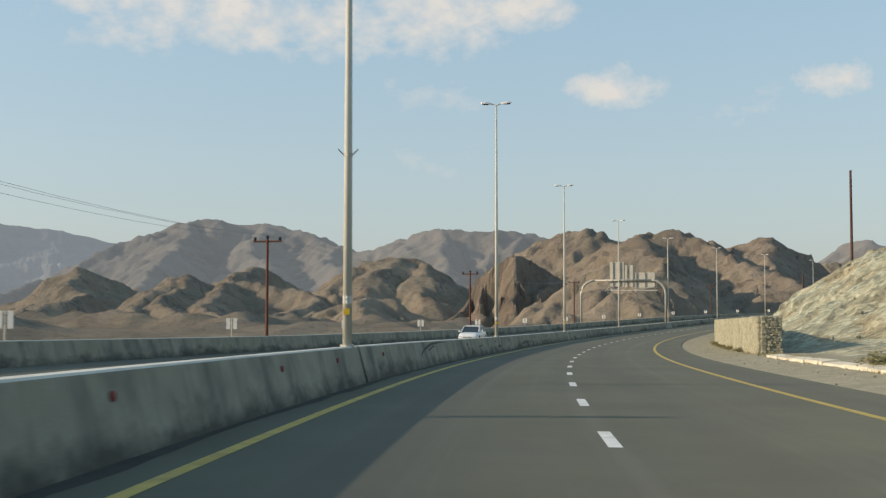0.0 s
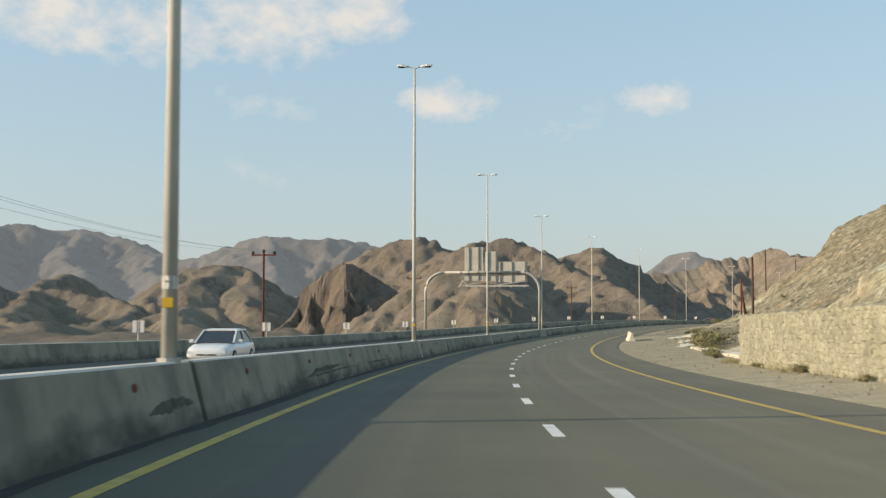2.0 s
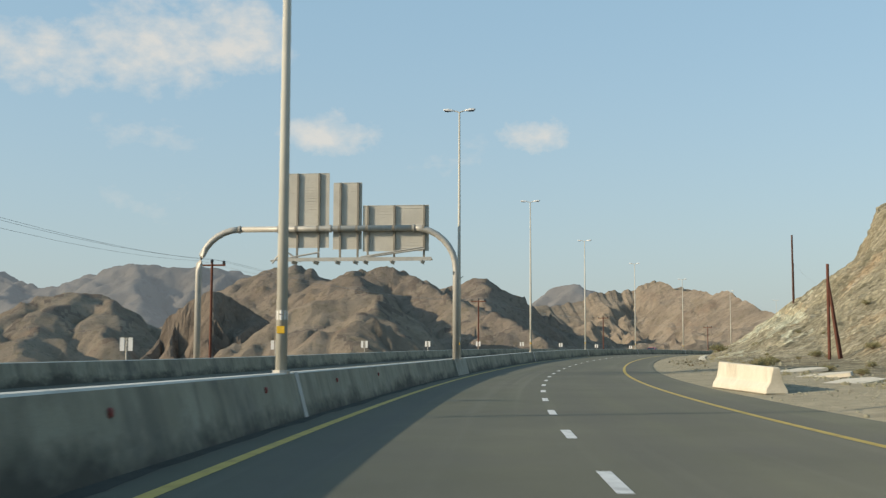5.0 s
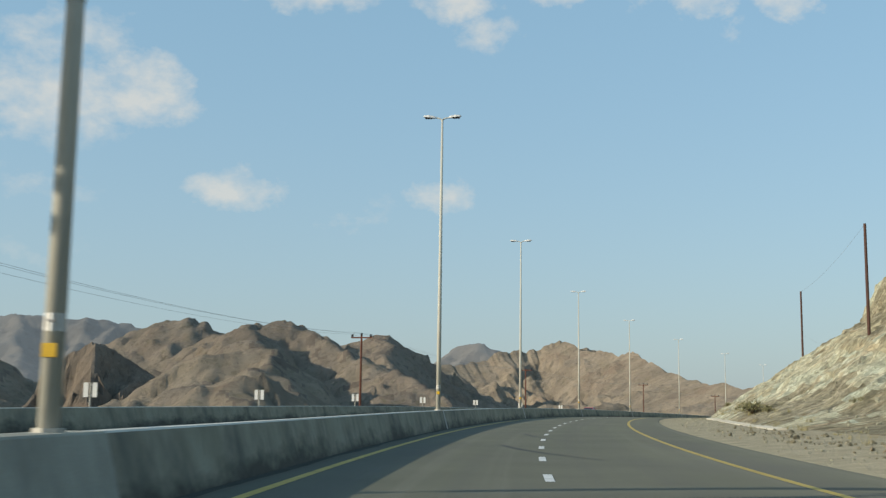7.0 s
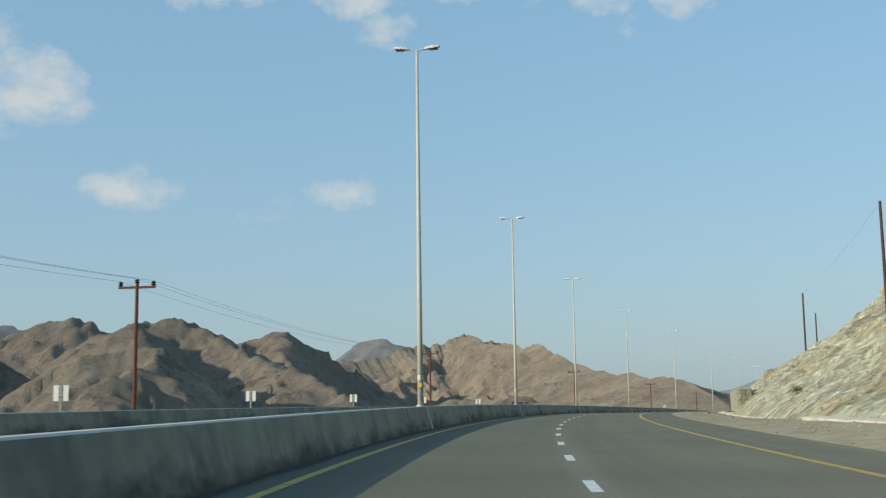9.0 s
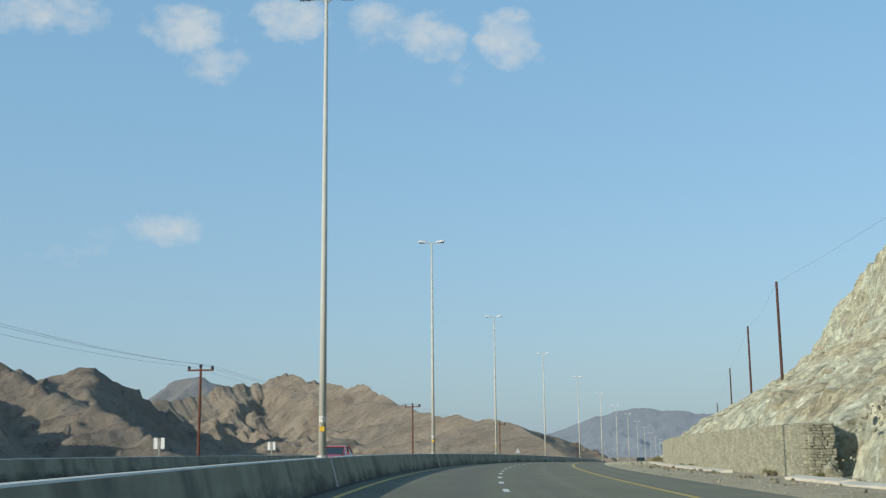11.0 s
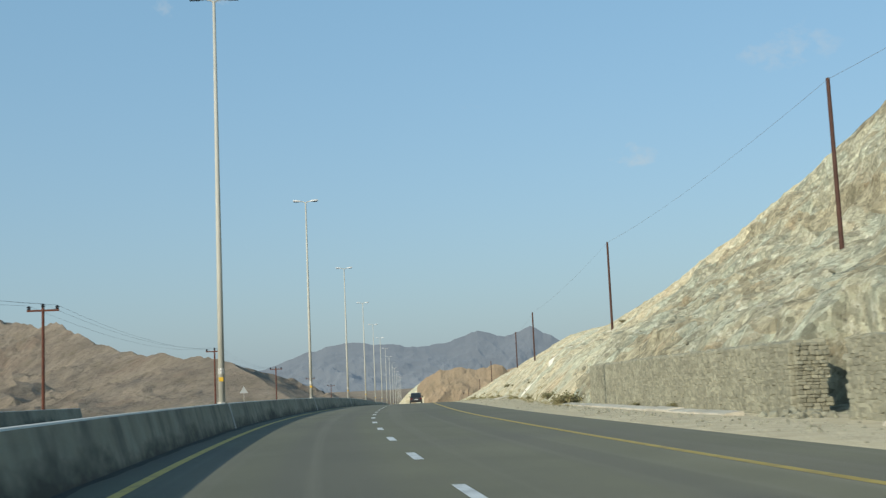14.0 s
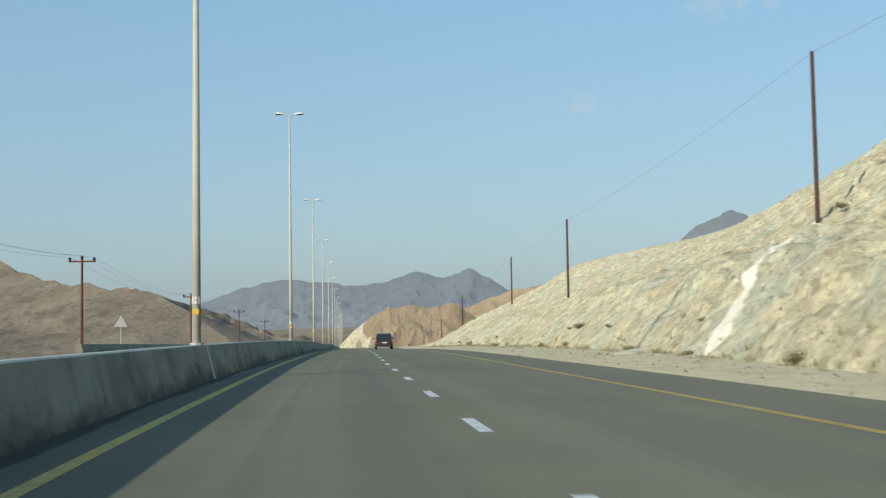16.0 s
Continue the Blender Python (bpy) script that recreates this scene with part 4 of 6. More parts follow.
# ---- the desert hills beyond the far carriageway: ridge lines, each with its steepness and the range that it belongs to ----
RIDGES = [
    # the hazy range behind all
    (0, 0.50, [(-900, 2250, 10), (-753, 2593, 86), (-708, 2709, 137), (-655, 2825, 171), (-589, 2839, 206), (-536, 2850, 224), (-454, 2864, 232), (-398, 2873, 213), (-335, 2881, 222), (-248, 2789, 191), (-186, 2694, 161),
               (-72, 2499, 131), (-10, 2400, 146), (60, 2299, 161), (98, 2248, 165), (156, 2194, 152), (260, 2185, 158), (303, 2179, 140), (384, 2166, 118), (478, 2147, 85)]),
    (0, 0.50, [(-536, 2850, 224), (-500, 2500, 128), (-470, 2250, 112), (-420, 2000, 55), (-420, 1750, 10)]),
    (0, 0.50, [(-335, 2881, 222), (-330, 2500, 120), (-262, 2250, 96), (-230, 2000, 40), (-250, 1800, 0)]),
    (0, 0.50, [(-186, 2694, 161), (-140, 2350, 105), (-110, 2100, 75), (-120, 1900, 20)]),
    (0, 0.50, [(98, 2248, 165), (70, 2050, 100), (60, 1900, 60)]),
    (0, 0.48, [(803, 2293, 77), (847, 2277, 101), (884, 2262, 122), (911, 2251, 138), (937, 2240, 144), (974, 2224, 129), (1014, 2205, 106), (1064, 2181, 77)]),
    # the peaks of the middle range
    (3, 0.70, [(200, 1871, 75), (216, 1864, 96), (238, 1861, 109), (262, 1858, 98), (285, 1856, 76), (320, 1850, 40)]),
    (1, 0.58, [(241, 2000, 118), (273, 1729, 128), (297, 1725, 120), (335, 1690, 98)]),
    (1, 0.52, [(290, 1600, 86), (314, 1569, 97), (340, 1530, 106), (360, 1505, 108), (385, 1500, 106), (428, 1560, 90), (450, 1640, 92)]),
    (1, 0.50, [(340, 1530, 106), (300, 1400, 82), (270, 1280, 60), (240, 1180, 48), (205, 1080, 18), (180, 1000, -8)]),
    (1, 0.50, [(385, 1500, 106), (405, 1380, 72), (410, 1270, 44), (420, 1160, 20), (430, 1050, -6)]),
    (1, 0.55, [(450, 1640, 92), (495, 1765, 111), (520, 1780, 98), (548, 1780, 106), (571, 1772, 117), (600, 1765, 100), (650, 1740, 68), (720, 1700, 20)]),
    (1, 0.50, [(571, 1772, 117), (540, 1600, 70), (510, 1450, 40), (500, 1320, 8)]),
    # nearer hills
    (2, 0.60, [(166, 1168, 15), (190, 1164, 40), (208, 1161, 48), (231, 1156, 54), (250, 1153, 56), (280, 1147, 40), (309, 1140, 19), (345, 1128, -10)]),
    (2, 0.55, [(250, 1153, 56), (235, 1040, 26), (215, 950, 2)]),
    (2, 0.55, [(333, 1289, 5), (375, 1277, 30), (397, 1270, 38), (446, 1253, 23), (500, 1232, -15)]),
    (2, 0.50, [(95, 748, -8), (116, 744, 2), (138, 741, 15), (159, 737, 21), (177, 733, 16), (198, 728, 10), (240, 715, -8)]),
    # the cliff and its ribs
    (3, 1.50, [(77, 1377, 20), (89, 1376, 42), (105, 1370, 53), (121, 1364, 62), (137, 1357, 67), (157, 1355, 64), (173, 1348, 52), (191, 1336, 32), (205, 1323, 12), (223, 1310, -11)]),
    (3, 1.30, [(91, 1374, 43), (95, 1336, 19), (98, 1275, -13)]),
    (3, 1.30, [(137, 1357, 67), (140, 1322, 41), (131, 1273, 9), (123, 1223, -15)]),
    (3, 1.30, [(187, 1338, 34), (167, 1288, 9), (147, 1230, -14)]),
    (3, 1.30, [(77, 1377, 20), (66, 1327, 3), (57, 1268, -15)]),
    # spurs of the open desert, running down to the far carriageway
    (2, 0.45, [(-497, 1834, 70), (-474, 1633, 30), (-456, 1429, -1), (-422, 1230, -22)]),
    (2, 0.45, [(-308, 1621, 51), (-316, 1528, 33), (-312, 1416, 13), (-307, 1263, -9), (-305, 1109, -24)]),
    (2, 0.55, [(-308, 1621, 51), (-284, 1473, 24), (-273, 1353, 10), (-230, 1178, -8), (-186, 1003, -24)]),
    (2, 0.50, [(-308, 1621, 51), (-287, 1665, 40), (-260, 1700, 36)]),
    (2, 0.55, [(-231, 1735, 69), (-234, 1664, 52), (-244, 1480, 26), (-202, 1315, 2), (-155, 1109, -19), (-131, 991, -26)]),
    (2, 0.50, [(-214, 1606, 46), (-169, 1561, 35), (-121, 1495, 27), (-124, 1344, 2), (-131, 1173, -15), (-124, 992, -25)]),
    (2, 0.50, [(-49, 1449, 21), (-72, 1398, 9), (-94, 1277, -4), (-111, 1074, -23)]),
    (2, 0.60, [(-64, 1198, -2), (-49, 1179, 11), (-34, 1165, 16), (-10, 1160, 13), (19, 1155, 1), (52, 1139, -20)]),
    (2, 0.55, [(-34, 1165, 16), (-21, 1050, -6), (-4, 950, -24)]),
    (2, 0.45, [(-322, 947, -22), (-293, 940, -10), (-264, 944, -23)]),
    (2, 0.65, [(-90, 1678, 36), (-48, 1659, 70), (-15, 1655, 80), (12, 1650, 74), (43, 1639, 49), (74, 1598, 27)]),
    (2, 0.60, [(-15, 1655, 80), (-29, 1540, 45), (-48, 1429, 17)]),
    (2, 0.60, [(12, 1650, 74), (26, 1500, 36), (28, 1390, 9)]),
    (2, 0.60, [(-48, 1659, 70), (-72, 1558, 44), (-86, 1467, 21)]),
]
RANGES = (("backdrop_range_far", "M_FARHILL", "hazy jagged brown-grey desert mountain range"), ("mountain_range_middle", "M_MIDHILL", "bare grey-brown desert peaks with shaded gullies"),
          ("mountain_foothills", "M_HILL", "brown desert hills with craggy ridges and sandy flanks"),
          ("mountain_cliff", "M_CRAG", "dark craggy rock cliff with a steep rib"))


def make_hills():
    """One land of ridges that meet in valleys, cut by gullies, laid out on a fan of rows that widen with distance; split by range."""
    cx, cy = 60.0, 150.0
    az = np.radians(np.arange(-33.0, 30.0, 0.15))
    rr = 500.0 * 1.0052 ** np.arange(0, 354)
    gx = cx + rr[:, None] * np.sin(az)[None, :]
    gy = cy + rr[:, None] * np.cos(az)[None, :]
    rows, cols = gx.shape
    px, py = gx.ravel().copy(), gy.ravel().copy()
    warp = np.array([[noise.fractal((x / 170, y / 170, 1.3), 0.9, 2.1, 4), noise.fractal((x / 170, y / 170, 8.6), 0.9, 2.1, 4)] for x, y in zip(px, py)])
    qx, qy = px + 34 * warp[:, 0], py + 34 * warp[:, 1]
    best = np.full(len(px), -200.0)
    owner = np.zeros(len(px), int)
    depth = np.zeros(len(px))
    along = np.zeros(len(px))
    tilt = np.zeros(len(px))
    for k, (group, steep, line) in enumerate(RIDGES):
        pts = np.array(line, float)
        run = 137.0 * k
        for a, b in zip(pts, pts[1:]):
            ab = b[:2] - a[:2]
            length = float(np.hypot(*ab))
            t = np.clip(((qx - a[0]) * ab[0] + (qy - a[1]) * ab[1]) / length ** 2, 0, 1)
            dist = np.hypot(qx - a[0] - t * ab[0], qy - a[1] - t * ab[1])
            top = a[2] + (b[2] - a[2]) * t
            fall = 1.22 * steep * (np.sqrt(dist ** 2 + 16.0) - 4.0)
            fall = fall - 0.0009 * steep * np.minimum(dist, 260.0) ** 2 * 0.8
            z = top - fall
            win = z > best
            best = np.where(win, z, best)
            owner = np.where(win, group, owner)
            depth = np.where(win, np.maximum(0.0, fall), depth)
            along = np.where(win, run + t * length, along)
            tilt = np.where(win, steep, tilt)
            run += length
    out = np.empty(len(px))
    bare = np.zeros(len(px), bool)
    for i in range(len(px)):
        if best[i] < -60:
            out[i] = -60.0
            continue
        f = min(1.0, depth[i] / 26.0)
        cliff = tilt[i] > 0.9
        gully = noise.ridged_multi_fractal((along[i] / (26 if cliff else 62), depth[i] / (260 if cliff else 120), 3.3), 0.9, 2.1, 3, 0.95, 2.0) - 1.05
        rock = noise.ridged_multi_fractal((px[i] / 62, py[i] / 62, 5.0), 0.85, 2.1, 4, 0.9, 2.0) - 1.0
        crag = noise.ridged_multi_fractal((px[i] / 24, py[i] / 24, 2.0), 0.75, 2.2, 4, 0.9, 2.0) - 1.05
        bare[i] = rock + 0.55 * crag > 0.02 + depth[i] / 60.0
        knob = (1.0 - f) * (noise.ridged_multi_fractal((along[i] / 38, 0.3, 7.7), 0.8, 2.2, 3, 0.9, 2.0) - 1.0)
        near = 1.3 if cliff else 0.72 if owner[i] == 2 else 0.95
        out[i] = best[i] + near * (15.0 * f * gully + 12.5 * (0.25 + 0.75 * f) * rock) + (5.0 if cliff else 4.4 if owner[i] == 1 else 3.0) * (0.35 + 0.65 * f) * crag + (8.0 if owner[i] == 1 else 5.5) * knob
    verts = np.stack([px, py, out], 1)
    grid = np.arange(rows * cols).reshape(rows, cols)
    quads = np.stack([grid[:-1, :-1], grid[:-1, 1:], grid[1:, 1:], grid[1:, :-1]], -1).reshape(-1, 4)
    quads = quads[(out[quads] > -38).any(1)]
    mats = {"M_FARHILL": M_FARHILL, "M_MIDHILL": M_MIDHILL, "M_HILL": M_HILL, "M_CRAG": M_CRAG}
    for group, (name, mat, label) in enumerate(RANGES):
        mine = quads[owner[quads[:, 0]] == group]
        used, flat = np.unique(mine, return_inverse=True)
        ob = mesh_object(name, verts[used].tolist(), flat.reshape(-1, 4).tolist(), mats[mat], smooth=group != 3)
        if group in (1, 2):
            # darker bare rock comes through the scree along the crests
            ob.data.materials.append(M_OUTCROP)
            ob.data.polygons.foreach_set("material_index", bare[mine[:, 0]].astype(int).tolist())
        tagged(ob, label, "mountain", kind="structure")


make_hills()
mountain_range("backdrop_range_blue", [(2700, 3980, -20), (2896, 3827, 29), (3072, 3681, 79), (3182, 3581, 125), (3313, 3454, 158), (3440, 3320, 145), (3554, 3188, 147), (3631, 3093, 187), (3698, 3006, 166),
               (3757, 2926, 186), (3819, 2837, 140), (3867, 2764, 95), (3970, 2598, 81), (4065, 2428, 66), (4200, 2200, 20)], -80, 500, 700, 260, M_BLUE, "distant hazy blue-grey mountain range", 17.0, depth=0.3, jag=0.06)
mountain_range("mountain_ahead", [(470, 642, -18), (473, 637, -11), (475, 634, -7), (478, 631, -3), (482, 626, 1), (486, 622, 4), (490, 617, 5), (495, 611, 5), (499, 605, 5), (501, 602, 4), (504, 598, 1), (507, 593, -5), (511, 588, -11), (515, 582, -20)],
               -24, 60, 55, 20, M_RUSSET, "reddish brown hill with a pale cut beyond the road crest", 20.0, depth=0.12, jag=0.05, pale=(M_OCHRE, 0.27))
mountain_range("mountain_ridge_russet", [(640, 800, -20), (675, 770, -2), (691, 750, 4), (698, 739, 7), (705, 729, 12), (713, 718, 15), (721, 704, 20), (728, 694, 24), (745, 670, 18), (770, 640, 0)],
               -30, 120, 130, 40, M_RUSSET, "reddish brown slope behind the cutting", 21.0, depth=0.2, jag=0.05)
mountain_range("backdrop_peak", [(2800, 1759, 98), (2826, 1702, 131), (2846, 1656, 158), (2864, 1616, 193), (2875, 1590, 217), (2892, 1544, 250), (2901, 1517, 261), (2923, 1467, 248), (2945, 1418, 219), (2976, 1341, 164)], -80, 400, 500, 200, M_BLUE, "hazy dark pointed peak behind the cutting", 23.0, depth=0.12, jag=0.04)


# ---- lamp masts ----
def lamp_mast():
    root = thing("street_lamp", Matrix(), "tall pale steel lamp mast with twin arms on the barrier", "street lamp", "lamp masts along the median")
    b = bmesh.new()
    tube(b, [(0, 0, 0.0), (0, 0, 5.0), (0, 0, 14.0)], [0.112, 0.092, 0.05], 12)
    part("pole", b, M_MAST, root, smooth=True)
    b = bmesh.new()
    tube(b, [(0, 0, -0.02), (0, 0, 0.05)], 0.17, 8)
    part("base_plate", b, M_GALV, root)
    for s in (-1, 1):
        b = bmesh.new()
        tube(b, [(0, 0, 13.95), (s * 0.12, 0, 14.03), (s * 0.42, 0, 14.10)], 0.035, 6)
        arm = part("arm", b, M_MAST, root)
        b = bmesh.new()
        prof = [(0.30, 0.05, 0.04), (0.42, 0.10, 0.07), (0.66, 0.14, 0.085), (0.86, 0.11, 0.06), (0.92, 0.05, 0.03)]
        rings = []
        for x, hw, hh in prof:
            z = 14.07 + 0.10 * (x - 0.3)
            rings.append([b.verts.new((s * x, y, z + dz)) for y, dz in ((-hw, -0.4 * hh), (-hw * 0.7, hh), (hw * 0.7, hh), (hw, -0.4 * hh))])
        for r0, r1 in zip(rings, rings[1:]):
            for j in range(4):
                b.faces.new((r0[j], r0[(j + 1) % 4], r1[(j + 1) % 4], r1[j]))
        b.faces.new(rings[0])
        b.faces.new(rings[-1])
        head = part("luminaire", b, M_LAMP, root, "pale grey luminaire head")
        b = bmesh.new()
        box(b, min(s * 0.5, s * 0.84), max(s * 0.5, s * 0.84), -0.09, 0.09, 14.035, 14.065)
        part("lens", b, M_DARK, head)
    b = bmesh.new()
    tube(b, [(0, 0, 1.0), (0, 0, 1.18)], [0.1125, 0.1115], 8, cap=False)
    part("number_band", b, M_LAMP, root, "white painted number band")
    b = bmesh.new()
    box(b, -0.075, 0.075, -0.122, -0.104, 0.74, 0.88, 0.004)
    part("number_plate", b, M_PLATE, root, "yellow plate")
    for z in (1.09,):
        b = bmesh.new()
        box(b, -0.035, 0.035, -0.1165, -0.108, z, z + 0.025)
        part("number_mark", b, M_WIRE, root, "illegible dark mark")
    return root


def flag_brackets(root):
    b = bmesh.new()
    tube(b, [(0, 0, 4.44), (0, 0, 4.52)], 0.108, 8)
    part("bracket_collar", b, M_GALV, root)
    for s in (-1, 1):
        b = bmesh.new()
        tube(b, [(s * 0.09, 0, 4.47), (s * 0.24, 0, 4.62)], 0.014, 5)
        part("flag_bracket", b, M_DARK, root)


MAST = lamp_mast()
MAST.matrix_world = at_spot(1, 0, 0.74)
for k in list(range(0, 1)) + list(range(2, 24)):
    mast = copy_thing(MAST, at_spot(k, 0, 0.74))
    if k == 5:
        flag_brackets(mast)
flag_brackets(MAST)


# ---- power poles and their cables ----
def power_pole(height, arm):
    root = thing("power_pole", Matrix(), "rusty brown steel power pole with crossarm and insulators" if arm else "bare rusty brown steel pole on the slope", "power pole",
                 "power line beyond the far carriageway" if arm else "pole line on the cutting")
    b = bmesh.new()
    tube(b, [(0, 0, -1.0), (0, 0, height)], [0.13, 0.105] if arm else [0.12, 0.095], 8)
    part("pole", b, M_RUST if arm else M_RUST_DARK, root)
    if arm:
        b = bmesh.new()
        box(b, -1.15, 1.15, -0.06, 0.06, height - 0.28, height - 0.14, 0.01)
        part("crossarm", b, M_RUST, root)
        for x in (-1.02, 0.0, 1.02):
            b = bmesh.new()
            z = height - 0.14 if x else height
            tube(b, [(x, 0, z), (x, 0, z + 0.08), (x, 0, z + 0.14), (x, 0, z + 0.20), (x, 0, z + 0.26), (x, 0, z + 0.3)], [0.06, 0.16, 0.08, 0.16, 0.08, 0.04], 10)
            part("insulator", b, M_DARK, root)
    return root


def cable(points, sag, radius=0.008):
    """A slack wire from point to point."""
    b = bmesh.new()
    path = []
    for p, q in zip(points, points[1:]):
        for i in range(13):
            t = i / 12
            if path and i == 0:
                continue
            r = p.lerp(q, t)
            r.z -= 4 * sag * t * (1 - t)
            path.append(r)
    tube(b, path, radius, 4)
    return b


LEFT_POLES = [(0.7, -20.4), (2.40, -20.4), (4.00, -20.5), (5.58, -24.0), (7.48, -20.0), (9.42, -22.2), (11.05, -19.4), (12.68, -19.3), (14.3, -19.4), (16.0, -19.4), (17.7, -19.4)]
LEFT = power_pole(8.0, True)
LEFT.matrix_world = at_spot(*LEFT_POLES[0], 0.1)
for u, d in LEFT_POLES[1:]:
    copy_thing(LEFT, at_spot(u, d, 0.1))
bpy.context.view_layer.update()
for k, x in enumerate((-1.02, 0.0, 1.02)):
    z = 8.16 if x else 8.3
    b = cable([spot(u, d + x, 0.1 + z) for u, d in LEFT_POLES], 1.1)
    tagged(part("power_cable", b, M_WIRE, None), "slack dark overhead power cable", "cable", "overhead cables")

RIGHT_POLES = [(2.71, 24.9, 14.1), (4.15, 23.2, 7.7), (6.65, 25.3, 13.6), (7.84, 25.4, 13.8), (9.35, 25.0, 13.6), (10.25, 26.3, 14.2), (11.55, 25.7, 14.0), (12.79, 23.8, 11.7), (14.06, 26.3, 12.5), (15.65, 26.0, 9.8), (16.9, 26.0, 7.0), (18.3, 25.5, 5.4), (19.5, 25.8, 5.2)]
RIGHT = power_pole(7.9, False)
RIGHT.matrix_world = at_spot(*RIGHT_POLES[0][:2], RIGHT_POLES[0][2] - 7.9)
for u, d, z in RIGHT_POLES[1:]:
    copy_thing(RIGHT, at_spot(u, d, z - 7.9))
b = cable([spot(u, d, z - 0.05) for u, d, z in RIGHT_POLES[2:]], 0.5)
tagged(part("slope_cable", b, M_WIRE, None), "single slack cable strung along the slope poles", "cable", "overhead cables")


# ---- sign gantry over the far carriageway, seen from behind ----
def gantry():
    u = 4.925
    root = thing("sign_gantry", at_spot(u, 0), "grey tubular sign gantry with ribbed sign backs over the far carriageway", "sign gantry")
    xl, xr, zb, rad = -14.1, 0.2, 7.78, 2.3
    for x, s, z0 in ((xl, 1, -0.33), (xr, -1, 0.66)):
        b = bmesh.new()
        pts = [(x, 0, z0), (x, 0, zb - rad)]
        pts += [(x + s * rad * (1 - math.cos(a)), 0, zb - rad + rad * math.sin(a)) for a in [math.pi / 2 * i / 8 for i in range(1, 9)]]
        tube(b, pts, 0.175, 14)
        leg = part("leg", b, M_GALV, root, smooth=True)
        b = bmesh.new()
        tube(b, [(x, 0, z0 - 0.02), (x, 0, z0 + 0.06)], 0.30, 12)
        part("foot_plate", b, M_GALV, leg)
    b = bmesh.new()
    tube(b, [(xl + rad, 0, zb), (xr - rad, 0, zb)], 0.16, 14)
    part("beam", b, M_GALV, root, smooth=True)
    for x in (xl + rad, -9.6, -6.7, xr - rad):
        b = bmesh.new()
        tube(b, [(x - 0.05, 0, zb), (x + 0.05, 0, zb)], 0.215, 14)
        part("flange", b, M_GALV, root)
    for x0, x1, z0, z1, posts in ((-9.2, -6.85, zb - 1.0, zb + 3.1, (-8.6, -7.4)), (-6.62, -5.02, zb - 1.1, zb + 2.55, (-6.2, -5.22)), (-4.96, -1.32, zb - 1.22, zb + 1.27, (-4.66, -3.2, -1.57))):
        panel = thing("sign_panel", Matrix(), "", "")
        panel.parent = root
        for key in ("label", "category"):
            if key in panel:
                del panel[key]
        b = bmesh.new()
        box(b, x0, x1, 0.30, 0.33, z0, z1)
        part("board", b, M_SIGNBACK, panel, "ribbed aluminium back of a road sign")
        n = int((z1 - z0) / 0.15)
        for i in range(n + 1):
            z = z0 + (z1 - z0) * i / n
            b = bmesh.new()
            box(b, x0, x1, 0.278, 0.30, z - 0.016, z + 0.016)
            part("rib", b, M_SIGNBACK, panel)
        for x in posts:
            b = bmesh.new()
            box(b, x - 0.05, x + 0.05, 0.15, 0.26, zb - 1.75, z1)
            post = part("post", b, M_POST, panel, "dark brown-grey steel post")
            b = bmesh.new()
            tube(b, [(x - 0.07, 0, zb), (x + 0.07, 0, zb)], 0.18, 14)
            box(b, x - 0.07, x + 0.07, 0.10, 0.16, zb - 0.2, zb + 0.2)
            part("clamp", b, M_POST, post)
    b = bmesh.new()
    box(b, -9.0, -1.1, -0.25, 0.25, zb - 1.74, zb - 1.68)
    box(b, -9.0, -1.1, -0.27, -0.22, zb - 1.80, zb - 1.60)
    part("catwalk", b, M_GALV, root, "narrow maintenance walkway")
    for x in (-8.6, -7.4, -6.2, -5.22, -4.66, -3.2, -1.57):
        b = bmesh.new()
        box(b, x - 0.06, x + 0.06, -0.95, 0.2, zb - 1.87, zb - 1.80)
        box(b, x - 0.012, x + 0.012, -0.95, 0.2, zb - 1.98, zb - 1.87)
        part("walkway_bracket", b, M_GALV, root)
    for x0, x1, za, zc in ((-5.2, -1.5, zb - 1.66, zb - 1.15), (-5.0, -1.6, zb - 1.58, zb - 1.05), (-10.0, -7.3, zb - 1.75, zb - 1.30), (-9.9, -9.2, zb - 1.9, zb - 0.9), (-9.5, -8.3, zb - 1.0, zb - 1.8)):
        b = bmesh.new()
        tube(b, [(x0, -0.1, za), (x1, -0.05, zc)], 0.05, 5)
        part("loose_rail", b, M_GALV, root, "bent rail hanging loose")
    return root


gantry()


# ---- roadside marker signs on the outer barrier ----
def marker_sign():
    root = thing("marker_sign", Matrix(), "small pale twin-board marker sign on a thin post", "road sign", "marker signs beyond the outer barrier")
    b = bmesh.new()
    tube(b, [(0, 0, -0.5), (0, 0, 1.76)], 0.035, 6)
    part("post", b, M_GALV, root)
    for s in (-1, 1):
        b = bmesh.new()
        box(b, min(s * 0.09, s * 0.31), max(s * 0.09, s * 0.31), -0.03, -0.01, 1.14, 1.76, 0.004)
        part("board", b, M_LAMP, root)
    b = bmesh.new()
    box(b, -0.29, 0.29, -0.009, 0.005, 1.27, 1.33)
    box(b, -0.29, 0.29, -0.009, 0.005, 1.57, 1.63)
    part("clamp_rail", b, M_DARK, root)
    return root


MARK = marker_sign()
MARK.matrix_world = at_spot(1.27, -14.2)
for k in range(-2, 15):
    if k:
        copy_thing(MARK, at_spot(1.27 + 0.5725 * k, -14.2))

warn = thing("warning_sign", at_spot(12.44, -14.0), "triangular warning sign seen from behind on a post", "road sign")
b = bmesh.new()
tube(b, [(0, 0, -0.5), (0, 0, 2.9)], 0.04, 6)
part("post", b, M_GALV, warn)
b = bmesh.new()
